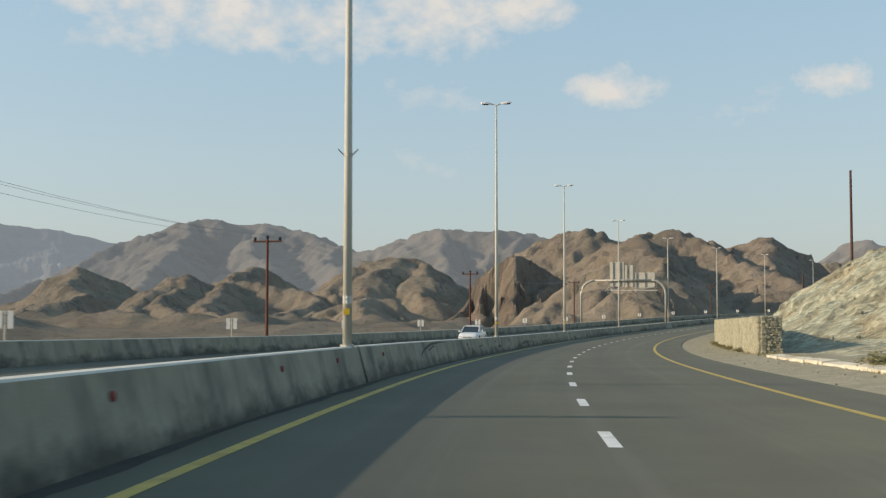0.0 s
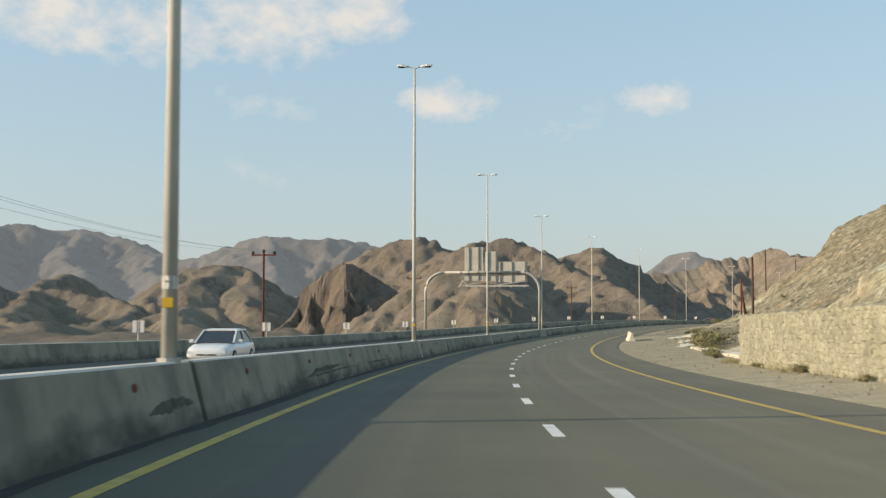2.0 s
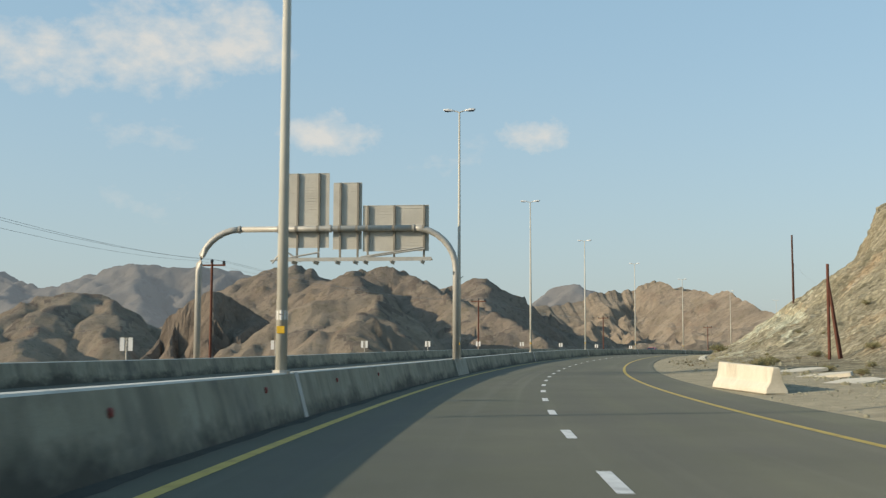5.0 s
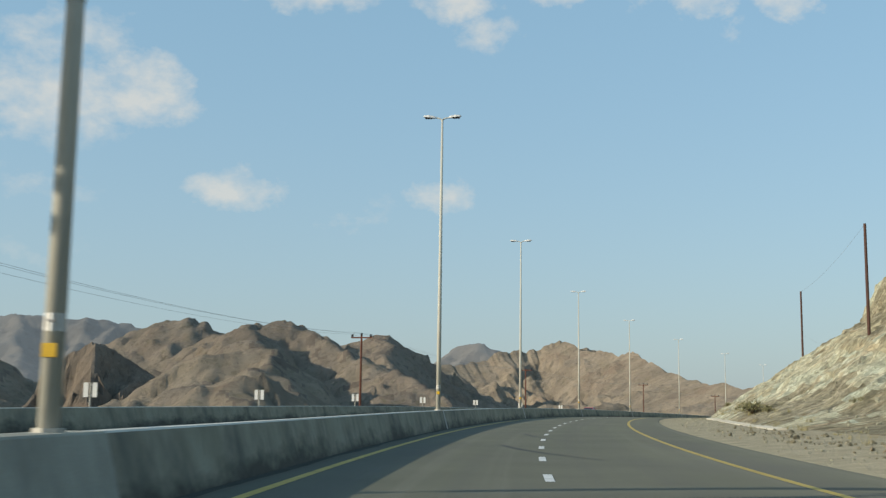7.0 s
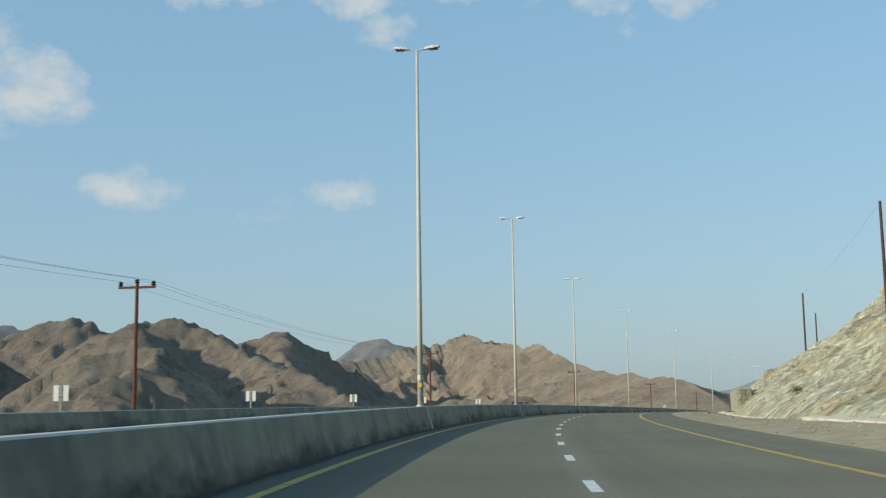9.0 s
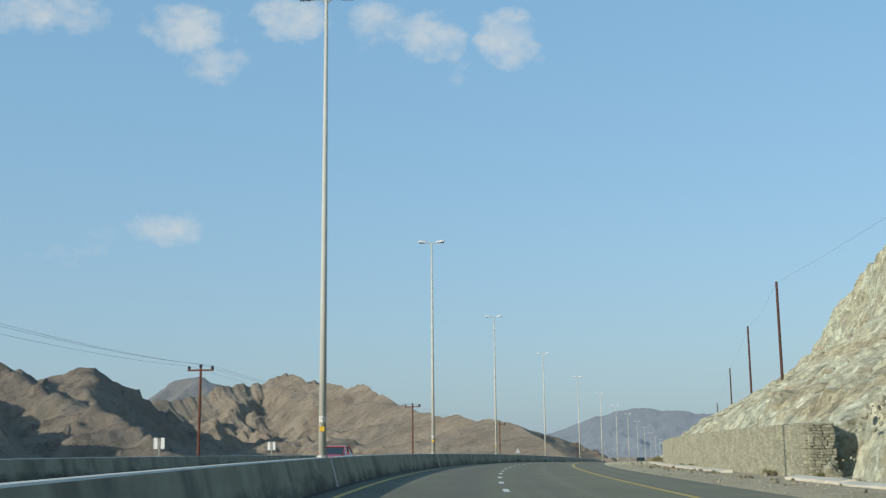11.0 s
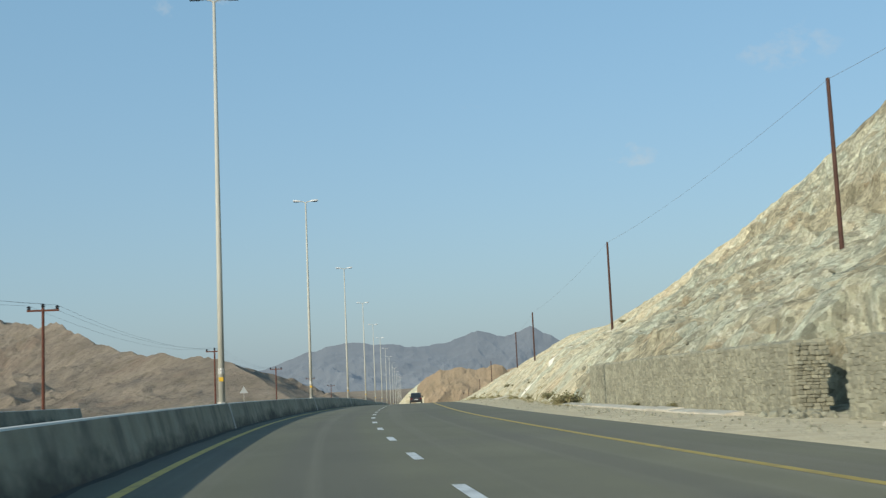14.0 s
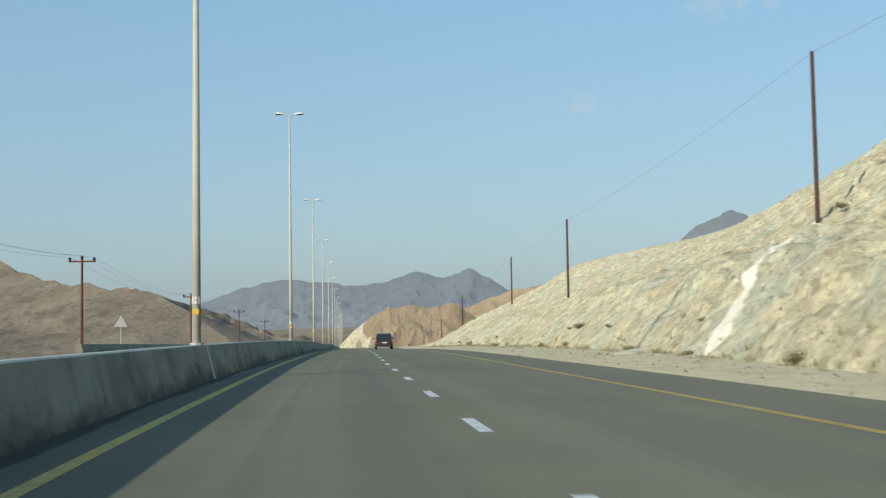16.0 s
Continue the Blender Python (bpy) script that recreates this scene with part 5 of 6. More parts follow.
tri = [b.verts.new(v) for v in ((-0.52, -0.06, 2.05), (0.52, -0.06, 2.05), (0, -0.06, 2.95))]
f = b.faces.new(tri)
bmesh.ops.solidify(b, geom=[f], thickness=0.03)
part("board", b, M_LAMP, warn)

# ---- marks on the median barrier ----
joints = thing("barrier_joint_covers", Matrix(), "pale mortar strips over the barrier joints", "joint cover", kind="structure")
for k in range(3, 16):
    side = [(0.383, ROAD_Z), (0.370, ROAD_Z + 0.03), (0.152, 0.715), (0.13, 0.748), (0.10, 0.752), (0.09, 0.73), (0.28, ROAD_Z + 0.05)]
    ribbon("joint_cover", k + JOINT - 0.004, k + JOINT + 0.004, 0.01, side, M_JOINT, joints, closed=True)
M_RED = material("weathered_red_reflector", (0.22, 0.03, 0.03), (0.32, 0.06, 0.05), 20, 0.5, 0, 0.05, 60, (0.08, 0.05, 0.04), 12, 0.6)


def reflector():
    root = thing("barrier_reflector", Matrix(), "rusty red reflector stud on the barrier face", "reflector", "reflectors along the median barrier")
    b = bmesh.new()
    tube(b, [(0, 0, 0), (0.02, 0, 0), (0.035, 0, 0)], [0.06, 0.055, 0.035], 10)
    plate = part("stud", b, M_RED, root)
    b = bmesh.new()
    tube(b, [(-0.012, 0, -0.02), (0.008, 0, -0.02)], [0.075, 0.07], 9)
    part("mounting", b, M_RUST, root)
    return root


REFL = reflector()
for k, u in enumerate([0.636, 0.82, 0.944, 1.101, 1.644, 1.944, 2.106, 2.282, 2.465, 2.648, 2.83, 3.04, 3.222, 3.404, 3.582, 3.762, 3.945, 4.13, 4.31]):
    m = at_spot(u, face_x(0.48) + 0.005, 0.48)
    if k == 0:
        REFL.matrix_world = m
    else:
        copy_thing(REFL, m)

# scrapes and oily scuffs on the barrier face, and the dirty gutter along its foot
M_SCUFF = material("tar_scuff", (0.05, 0.05, 0.043), (0.13, 0.127, 0.106), 6, 0.85, 0, 0.3, 50)


def scuff(path, seed):
    """A ragged dark smear along (u, z, half width) points of the barrier face."""
    r = random.Random(seed)
    verts, faces = [], []
    for (u0, z0, w0), (u1, z1, w1) in zip(path, path[1:]):
        for i in range(8):
            t = i / 8
            u, z, w = u0 + (u1 - u0) * t, z0 + (z1 - z0) * t, w0 + (w1 - w0) * t
            for zz in (z - w * r.uniform(0.5, 1.3), z + w * r.uniform(0.5, 1.3)):
                zz = min(0.70, max(0.0, zz))
                verts.append(spot(u, face_x(zz) + 0.004, zz))
    for i in range(len(verts) // 2 - 1):
        faces.append((2 * i, 2 * i + 2, 2 * i + 3, 2 * i + 1))
    tagged(mesh_object("barrier_scuff", verts, faces, M_SCUFF), "dark scraped scuff on the barrier face", "scuff", kind="structure")


scuff([(1.285, 0.18, 0.02), (1.29, 0.31, 0.04), (1.316, 0.48, 0.05), (1.361, 0.62, 0.05), (1.417, 0.67, 0.04), (1.47, 0.66, 0.01)], 1)
scuff([(1.335, 0.40, 0.01), (1.35, 0.45, 0.035), (1.37, 0.52, 0.03), (1.39, 0.55, 0.008)], 2)
scuff([(2.262, 0.12, 0.02), (2.282, 0.16, 0.04), (2.30, 0.24, 0.05), (2.345, 0.25, 0.06), (2.39, 0.27, 0.03), (2.41, 0.27, 0.008)], 3)
scuff([(2.27, 0.12, 0.01), (2.34, 0.14, 0.035), (2.40, 0.16, 0.02), (2.50, 0.14, 0.006)], 4)
scuff([(1.75, 0.30, 0.01), (1.78, 0.34, 0.05), (1.80, 0.36, 0.012)], 5)
scuff([(1.952, 0.14, 0.01), (1.97, 0.19, 0.09), (1.992, 0.22, 0.07), (2.008, 0.16, 0.02)], 6)
scuff([(2.55, 0.14, 0.01), (2.62, 0.16, 0.04), (2.70, 0.14, 0.01)], 7)
M_GUTTER = material("gutter_dirt", (0.034, 0.036, 0.032), (0.058, 0.060, 0.052), 1.5, 0.9, 0, 0.3, 50)
_gv, _gf = [], []
for i in range(2400):
    u = -1.5 + i * 0.0085
    w = 0.22 + 0.14 * noise.fractal((u * 9, 0.3, 0.9), 0.9, 2.0, 4)
    _gv += [spot(u, 0.37, ROAD_Z + 0.003), spot(u, 0.37 + w, ROAD_Z + 0.003)]
    if i:
        _gf.append((2 * i - 2, 2 * i - 1, 2 * i + 1, 2 * i))
tagged(mesh_object("gutter_dirt_strip", _gv, _gf, M_GUTTER), "dark dirt strip along the barrier foot", "dirt", kind="structure")

# dark tyre marks that curve over both lanes
M_SKID = material("tyre_mark", (0.045, 0.045, 0.043), (0.062, 0.062, 0.058), 1.0, 0.75, 0, 0.1, 60)


def tyre_mark(u0, u1, d0, d1, bend, width):
    n = 24
    verts, faces = [], []
    for i in range(n + 1):
        t = i / n
        d = d0 + (d1 - d0) * t + bend * math.sin(math.pi * t)
        w = width * (0.4 + 0.6 * math.sin(math.pi * min(1.0, 0.15 + t)))
        verts += [spot(u0 + (u1 - u0) * t, d - w / 2, ROAD_Z + 0.003), spot(u0 + (u1 - u0) * t, d + w / 2, ROAD_Z + 0.003)]
    for i in range(n):
        faces.append((2 * i, 2 * i + 1, 2 * i + 3, 2 * i + 2))
    tagged(mesh_object("tyre_mark", verts, faces, M_SKID), "dark curved tyre mark on the asphalt", "tyre mark", kind="structure")


tyre_mark(5.56, 5.36, 4.0, 6.6, -0.3, 0.22)
tyre_mark(5.86, 5.62, 4.3, 6.9, -0.4, 0.2)


# ---- kerbs, block and broken slabs on the verge ----
def kerb_run(u0, u1, d, label, sink=0.0, turn=0.0, tall=0.0):
    """Cast kerb lengths of about 3 m laid end to end; each may stand a little further out than the last."""
    root = thing("kerb", Matrix(), label, "kerb", kind="structure")
    n = max(1, int((u1 - u0) * 42.2 / 3.0))
    for i in range(n):
        a, b = u0 + (u1 - u0) * i / n, u0 + (u1 - u0) * (i + 1) / n
        j = random.uniform(-0.04, 0.04) + turn * i / n
        h = random.uniform(0.07, 0.13) - sink + tall
        prof = [(d + j, -0.1 - sink), (d + j, h - 0.02), (d + j + 0.05, h), (d + j + 0.55, h + 0.05), (d + j + 0.6, h + 0.03), (d + j + 0.6, -0.1 - sink)]
        ribbon("kerb_length", a + 0.0006, b - 0.0006, 0.03, prof, M_KERB, root, closed=True)


kerb_run(7.45, 8.2, 15.3, "dusty white concrete kerb beside the rock slide", 0.26)
kerb_run(8.5, 9.62, 15.3, "dusty white concrete kerb below the stone wall", 0.27)
kerb_run(9.86, 10.9, 15.3, "dusty white concrete kerb below the stone wall", 0.27)
kerb_run(6.0, 7.15, 15.2, "dusty white concrete kerb at the foot of the rock")
kerb_run(2.72, 3.46, 14.95, "broken white concrete kerb beside the scrub", turn=1.0, tall=0.13)
kerb_run(0.6, 1.62, 13.7, "white concrete kerb leading to the stone wall")


def barrier_block():
    root = thing("barrier_block", at_spot(4.43, 12.1, ROAD_Z + 0.02, 4), "short white painted concrete barrier block on the verge", "barrier block")
    b = bmesh.new()
    prof = [(-0.36, 0), (-0.34, 0.16), (-0.16, 0.36), (-0.11, 0.86), (0.11, 0.86), (0.16, 0.36), (0.34, 0.16), (0.36, 0)]
    f0 = [b.verts.new((x, -3.7, z * 0.96)) for x, z in prof]
    f1 = [b.verts.new((x, 3.7, z * 1.1)) for x, z in prof]
    for j in range(len(prof)):
        b.faces.new((f0[j], f0[(j + 1) % len(prof)], f1[(j + 1) % len(prof)], f1[j]))
    b.faces.new(f0)
    b.faces.new(f1)
    bmesh.ops.bevel(b, geom=b.edges[:], offset=0.03, segments=1, affect="EDGES")
    part("body", b, M_KERB, root)
    return root


barrier_block()


def slab(u, d, turn, lx, ly):
    root = thing("concrete_slab", at_spot(u, d, 0.06 + max(0.0, hill_height(u, d)), turn) @ Euler((radians(lx * 3), radians(-4 - ly * 4), 0)).to_matrix().to_4x4(), "broken white concrete slab lying on the verge", "concrete slab", "broken slabs on the verge")
    b = bmesh.new()
    ring = [(-lx, -ly * 0.8), (-lx * 0.2, -ly), (lx, -ly * 0.6), (lx * 0.9, ly * 0.5), (lx * 0.1, ly), (-lx * 0.8, ly * 0.7)]
    lo = [b.verts.new((x, y, -0.1)) for x, y in ring]
    hi = [b.verts.new((x * 0.97, y * 0.97, 0.09 + 0.03 * math.sin(3 * x))) for x, y in ring]
    for j in range(6):
        b.faces.new((lo[j], lo[(j + 1) % 6], hi[(j + 1) % 6], hi[j]))
    b.faces.new(hi)
    b.faces.new(lo[::-1])
    part("slab", b, M_KERB, root)


for args in ((4.5, 16.3, 20, 1.3, 0.7), (4.72, 17.2, -30, 1.5, 0.8), (5.0, 18.5, 10, 1.4, 0.6), (4.0, 16.9, 60, 0.9, 0.5), (3.62, 16.0, 15, 0.8, 0.5), (3.72, 16.4, 80, 0.9, 0.5), (11.35, 14.6, 10, 0.8, 0.4)):
    slab(*args)


# ---- dry-stone walls ----
def stone_mesh(seed):
    """A rough rounded block about one unit across."""
    r = random.Random(seed)
    b = bmesh.new()
    bmesh.ops.create_cube(b, size=1.0)
    for v in b.verts:
        v.co += Vector((r.uniform(-0.05, 0.05), r.uniform(-0.16, 0.16), r.uniform(-0.16, 0.16)))
    bmesh.ops.bevel(b, geom=b.edges[:], offset=0.15, segments=1, affect="EDGES")
    for v in b.verts:
        v.co += Vector((r.uniform(-0.04, 0.04), r.uniform(-0.06, 0.06), r.uniform(-0.06, 0.06)))
    return b


STONES = []
for k in range(6):
    b = stone_mesh(k)
    me = bpy.data.meshes.new("stone")
    b.to_mesh(me)
    b.free()
    me.materials.append(M_STONE_ONE)
    STONES.append(me)
STONE_V = [np.array([v.co[:] for v in me.vertices]) for me in STONES]
STONE_F = [[tuple(p.vertices) for p in me.polygons] for me in STONES]


def wall_grid(u0, u1, d, height, seed, base):
    """Places and sizes of the face stones: rows of uneven blocks along the wall, then up its near end."""
    r = random.Random(seed)
    out = []
    z = base
    length = (u1 - u0) * 42.2
    while z < height - 0.05:
        h = r.uniform(0.085, 0.15)
        h = min(h, height - z)
        x = 0.0
        while x < length:
            w = r.uniform(0.09, 0.27)
            out.append(("face", u0 + (x + w / 2) / 42.2, d - 0.04 + r.uniform(-0.008, 0.008), z + h / 2 + r.uniform(-0.03, 0.03), w * 1.3, h * 1.42, r.randrange(6), r.uniform(-8, 8)))
            x += w
        y = 0.0
        while y < 0.9:
            w = r.uniform(0.14, 0.30)
            w = min(w, 1.02 - y)
            out.append(("end", u0, d + y + w / 2, z + h / 2, w * 1.02, h * 1.02, r.randrange(6), r.uniform(-5, 5)))
            y += w
        z += h
    return out


def stone_wall(u0, u1, d, height, seed, single_to, label, base=0.0):
    """A wall of rough stones in wire baskets; the stones up to mast single_to are pieces of their own."""
    root = thing("stone_wall", Matrix(), label, "stone wall", kind="structure")
    ribbon("core", u0 + 0.002, u1, 0.02, [(d + 0.05, -0.5), (d + 0.08, height - 0.05), (d + 0.98, height - 0.05), (d + 1.0, -0.5)], M_CORE, root, closed=True)
    vs, fs, n = [], [], 0
    single = 0
    stones = wall_grid(u0, u1, d, height, seed, base)
    stones.sort(key=lambda s: s[1])
    for kind, u, dd, z, w, h, m, tilt in stones:
        deep = 0.30
        if kind == "face":
            mat4 = at_spot(u, dd + deep / 2 - 0.1, z) @ Matrix.Rotation(radians(tilt), 4, "X") @ Matrix.Diagonal((deep, w, h, 1))
        else:
            mat4 = at_spot(u - 0.001, dd, z) @ Matrix.Rotation(radians(tilt), 4, "Y") @ Matrix.Diagonal((w, deep, h, 1))
        if u < single_to and single < 300:
            ob = new("stone", STONES[m])
            ob.parent = root
            ob.matrix_world = mat4
            single += 1
        else:
            a = np.array(mat4)
            v = STONE_V[m] @ a[:3, :3].T + a[:3, 3]
            vs.append(v)
            fs += [tuple(i + n for i in f) for f in STONE_F[m]]
            n += len(v)
    rest = mesh_object("stones", np.concatenate(vs).tolist(), fs, M_STONE, root)
    rest["kind"] = "stuff"
    # capping courses of larger flat stones along the top
    r = random.Random(seed + 50)
    x, vs, fs, n = 0.0, [], [], 0
    while x < (u1 - u0) * 42.2:
        w = r.uniform(0.2, 0.4)
        for off in (0.2, 0.55, 0.85):
            a = np.array(at_spot(u0 + (x + w / 2) / 42.2, d + off, height - 0.05 + r.uniform(-0.02, 0.03)) @ Matrix.Diagonal((0.36, w, 0.16, 1)))
            m = r.randrange(6)
            v = STONE_V[m] @ a[:3, :3].T + a[:3, 3]
            vs.append(v)
            fs += [tuple(i + n for i in f) for f in STONE_F[m]]
            n += len(v)
        x += w
    cap = mesh_object("capping", np.concatenate(vs).tolist(), fs, M_STONE, root)
    cap["kind"] = "stuff"
    for k in range(1, int((u1 - u0) * 42.2 / 18.0) + 1):
        u = u0 + k * 18.0 / 42.2
        if u < u1 - 0.05:
            ribbon("basket_seam", u, u + 0.0028, 0.01, [(d - 0.155, base), (d - 0.155, height - 0.02), (d - 0.1, height - 0.02), (d - 0.1, base)], M_STONE, root, closed=True)


stone_wall(1.74, 2.69, 14.1, 1.85, 3, 1.9, "long pale dry-stone retaining wall beside the verge")
stone_wall(8.25, 9.722, 16.75, 1.76, 5, 8.5, "long pale dry-stone retaining wall below the rock cutting", -0.36)
stone_wall(9.82, 10.54, 16.85, 1.82, 7, 10.0, "pale dry-stone retaining wall with a rough end face", -0.36)


# ---- loose stones ----
ROCK_V, ROCK_F = [], []
for k in range(6):
    b = bmesh.new()
    bmesh.ops.create_icosphere(b, subdivisions=1, radius=0.55)
    for v in b.verts:
        v.co *= 1.0 + 0.55 * noise.noise(v.co * 1.7 + Vector((k * 9.0, 0, 0)))
    ROCK_V.append(np.array([v.co[:] for v in b.verts]))
    ROCK_F.append([tuple(v.index for v in f.verts) for f in b.faces])
    b.free()


def loose_stones(name, count, place, size, mat, label, seed):
    r = random.Random(seed)
    vs, fs, n = [], [], 0
    for _ in range(count):
        u, d = place(r)
        s = size(r)
        p = spot(u, d, max(verge_height(u, d), hill_height(u, d)) + 0.15 * s)
        m = r.randrange(6)
        a = np.array(Matrix.Translation(p) @ Euler((r.uniform(0, 6), r.uniform(0, 6), r.uniform(0, 6))).to_matrix().to_4x4() @ Matrix.Diagonal((s * r.uniform(0.7, 1.3), s, s * r.uniform(0.5, 0.9), 1)))
        v = ROCK_V[m] @ a[:3, :3].T + a[:3, 3]
        vs.append(v)
        fs += [tuple(i + n for i in f) for f in ROCK_F[m]]
        n += len(v)
    return tagged(mesh_object(name, np.concatenate(vs).tolist(), fs, mat), label, "stones", kind="stuff")


loose_stones("verge_stones", 5200, lambda r: (r.uniform(0.3, 13.5), r.triangular(11.3, 15.5, 13.8)), lambda r: min(0.10, r.paretovariate(2.6) * 0.03), M_STONE, "scattered pale stones on the gravel verge", 21)
loose_stones("slope_stones", 2600, lambda r: (r.uniform(1.8, 11.6), r.triangular(15.5, 40, 19)), lambda r: min(0.28, r.paretovariate(2.4) * 0.06), M_STONE, "angular fallen rocks on the cut slope", 22)
loose_stones("shoulder_rubble", 420, lambda r: (r.choice((r.gauss(5.75, 0.25), r.gauss(8.6, 0.35))), r.triangular(12.4, 15.6, 14.4)), lambda r: min(0.22, r.paretovariate(2.0) * 0.055), M_EARTH, "brown rubble strewn along the gravel shoulder", 26)
loose_stones("rubble_stones", 260, lambda r: (r.gauss(4.6, 0.3), r.gauss(17.0, 0.9)), lambda r: min(0.24, r.paretovariate(2.0) * 0.06), M_STONE, "rubble heap at the edge of the verge", 23)
loose_stones("gap_stones", 90, lambda r: (r.uniform(9.765, 9.83), r.gauss(16.5, 0.4)), lambda r: min(0.3, r.paretovariate(2.0) * 0.08), M_STONE, "rubble in the gap between the walls", 24)
loose_stones("slide_stones", 260, lambda r: (r.gauss(8.12, 0.06), r.triangular(16, 24, 19)), lambda r: min(0.4, r.paretovariate(2.0) * 0.09), M_STONE, "rock slide beside the wall's end", 25)


_r = random.Random(31)
_hv, _hf, _hn = [], [], 0
for _ in range(150):
    u, d, size = _r.triangular(10.55, 11.15, 10.95), _r.gauss(-20.5, 1.0), _r.uniform(0.25, 0.8)
    m = _r.randrange(6)
    a = np.array(Matrix.Translation(spot(u, d, -0.3 + _r.uniform(0, 0.75) * math.exp(-((u - 10.95) / 0.12) ** 2))) @ Euler((_r.uniform(0, 6), _r.uniform(0, 6), _r.uniform(0, 6))).to_matrix().to_4x4() @ Matrix.Diagonal((size, size * 0.9, size * 0.7, 1)))
    v = ROCK_V[m] @ a[:3, :3].T + a[:3, 3]
    _hv.append(v)
    _hf += [tuple(i + _hn for i in f) for f in ROCK_F[m]]
    _hn += len(v)
tagged(mesh_object("rock_heap", np.concatenate(_hv).tolist(), _hf, M_STONE), "low heap of pale rocks beyond the far barrier", "stones", kind="stuff")

boulder = thing("boulder", at_spot(8.21, 17.2, -0.3, 20), "pale upright boulder beside the wall's end", "boulder")
b = bmesh.new()
bmesh.ops.create_icosphere(b, subdivisions=3, radius=0.5)
for v in b.verts:
    v.co = Vector((v.co.x * 0.62, v.co.y * 0.5, v.co.z * 0.7)) * (1.0 + 0.8 * noise.noise(v.co * 2.6))
    v.co.z += 0.3
part("rock", b, M_STONE_ONE, boulder)

# ---- scrub ----
M_SCRUB = material("dry_scrub_leaf", (0.16, 0.158, 0.078), (0.25, 0.238, 0.125), 3, 0.8, 0, 0.0, 30, (0.24, 0.17, 0.08), 1.2, 0.6, 0.35, island=True)
M_TWIG = material("dry_twig", (0.16, 0.11, 0.06), (0.24, 0.17, 0.10), 6, 0.9, 0, 0.0, 30)


def bush(seed, size, squash):
    r = random.Random(seed)
    root = thing("desert_bush", Matrix(), "dry olive-green desert bush growing from gravel", "bush", "scrub along the verge")
    twigs, leaves, faces = bmesh.new(), [], []
    for _ in range(34):
        a, e = r.uniform(0, 6.283), r.uniform(0.25, 1.35)
        ln = size * r.uniform(0.6, 1.0)
        tip = Vector((math.cos(a) * math.cos(e) * ln, math.sin(a) * math.cos(e) * ln, math.sin(e) * ln * squash))
        mid = tip * 0.5 + Vector((r.uniform(-0.1, 0.1), r.uniform(-0.1, 0.1), 0.06)) * size
        tube(twigs, [(0, 0, -0.05), mid, tip], [0.012 * size, 0.008 * size, 0.003 * size], 3)
        for _ in range(26):
            t = r.uniform(0.35, 1.05)
            c = (mid * (2 * (1 - t)) + tip * (2 * t - 1)) if t > 0.5 else mid * (2 * t)
            c = c + Vector((r.gauss(0, 0.09), r.gauss(0, 0.09), r.gauss(0, 0.07))) * size
            q = Euler((r.uniform(0, 6), r.uniform(0, 6), r.uniform(0, 6))).to_matrix()
            s = size * r.uniform(0.03, 0.07)
            k = len(leaves)
            leaves += [c + q @ Vector(v) * s for v in ((-0.5, 0, 0), (0, -0.9, 0.1), (0.5, 0, 0), (0, 0.9, 0.1))]
            faces.append((k, k + 1, k + 2, k + 3))
    part("brushwood", twigs, M_TWIG, root)
    ob = mesh_object("foliage", leaves, faces, M_SCRUB, root)
    ob["kind"] = "stuff"
    return root


BUSHES = [bush(1, 0.8, 0.8), bush(2, 1.0, 0.65), bush(3, 0.6, 0.9)]
SPOTS = [(3.31, 16.4, 1.3), (3.40, 16.8, 1.8), (3.48, 17.1, 2.0), (3.56, 17.4, 2.0), (3.63, 17.5, 1.6), (2.76, 15.3, 0.6), (3.2, 16.3, 0.7), (10.60, 15.7, 1.25), (10.25, 16.5, 0.6), (10.1, 16.5, 0.5), (6.57, 17.2, 1.4), (6.45, 17.6, 1.0), (11.02, 15.5, 0.6), (11.53, 26.5, 0.5), (11.82, 15.7, 0.6), (11.98, 15.5, 0.5), (11.45, 15.5, 0.4),
         (3.97, 18.0, 0.7), (3.85, 17.6, 0.7), (3.74, 17.8, 0.9), (3.66, 17.4, 1.0), (3.58, 17.0, 1.1), (3.92, 19.3, 0.8), (4.1, 19.5, 0.8), (3.55, 17.4, 0.9), (5.3, 18.2, 1.2), (5.2, 17.4, 0.9), (4.3, 19.2, 1.0), (8.22, 16.9, 0.5), (8.95, 16.4, 0.6), (9.1, 16.4, 0.4),
         (1.2, 14.3, 0.9), (1.1, 14.6, 0.7), (1.9, 13.75, 0.5), (2.05, 13.7, 0.5), (2.2, 13.75, 0.6), (2.3, 13.7, 0.4), (2.45, 13.8, 0.5), (2.6, 13.8, 0.45), (2.9, 14.4, 0.7), (3.0, 14.8, 0.8),
         (12.6, 15.7, 0.6), (13.07, 15.8, 0.8), (10.77, 15.6, 0.8), (10.6, 15.2, 1.1), (7.5, 17.4, 0.7), (8.36, 16.3, 0.5)]
_r = random.Random(77)
SPOTS += [(_r.uniform(3.4, 6.2), _r.triangular(18.5, 33, 21), _r.uniform(0.35, 0.95)) for _ in range(34)]
SPOTS += [(_r.uniform(11.0, 14.4), _r.triangular(15.3, 17.5, 15.6), _r.uniform(0.25, 0.55)) for _ in range(12)]
for k, (u, d, s) in enumerate(SPOTS):
    base = BUSHES[k % 3]
    z = max(verge_height(u, d), hill_height(u, d))
    m = at_spot(u, d, z, 77 * k) @ Matrix.Diagonal((s, s, s, 1))
    if k < 3:
        base.matrix_world = m
    else:
        src = base
        c = copy_thing(src, Matrix())
        c.matrix_basis = m

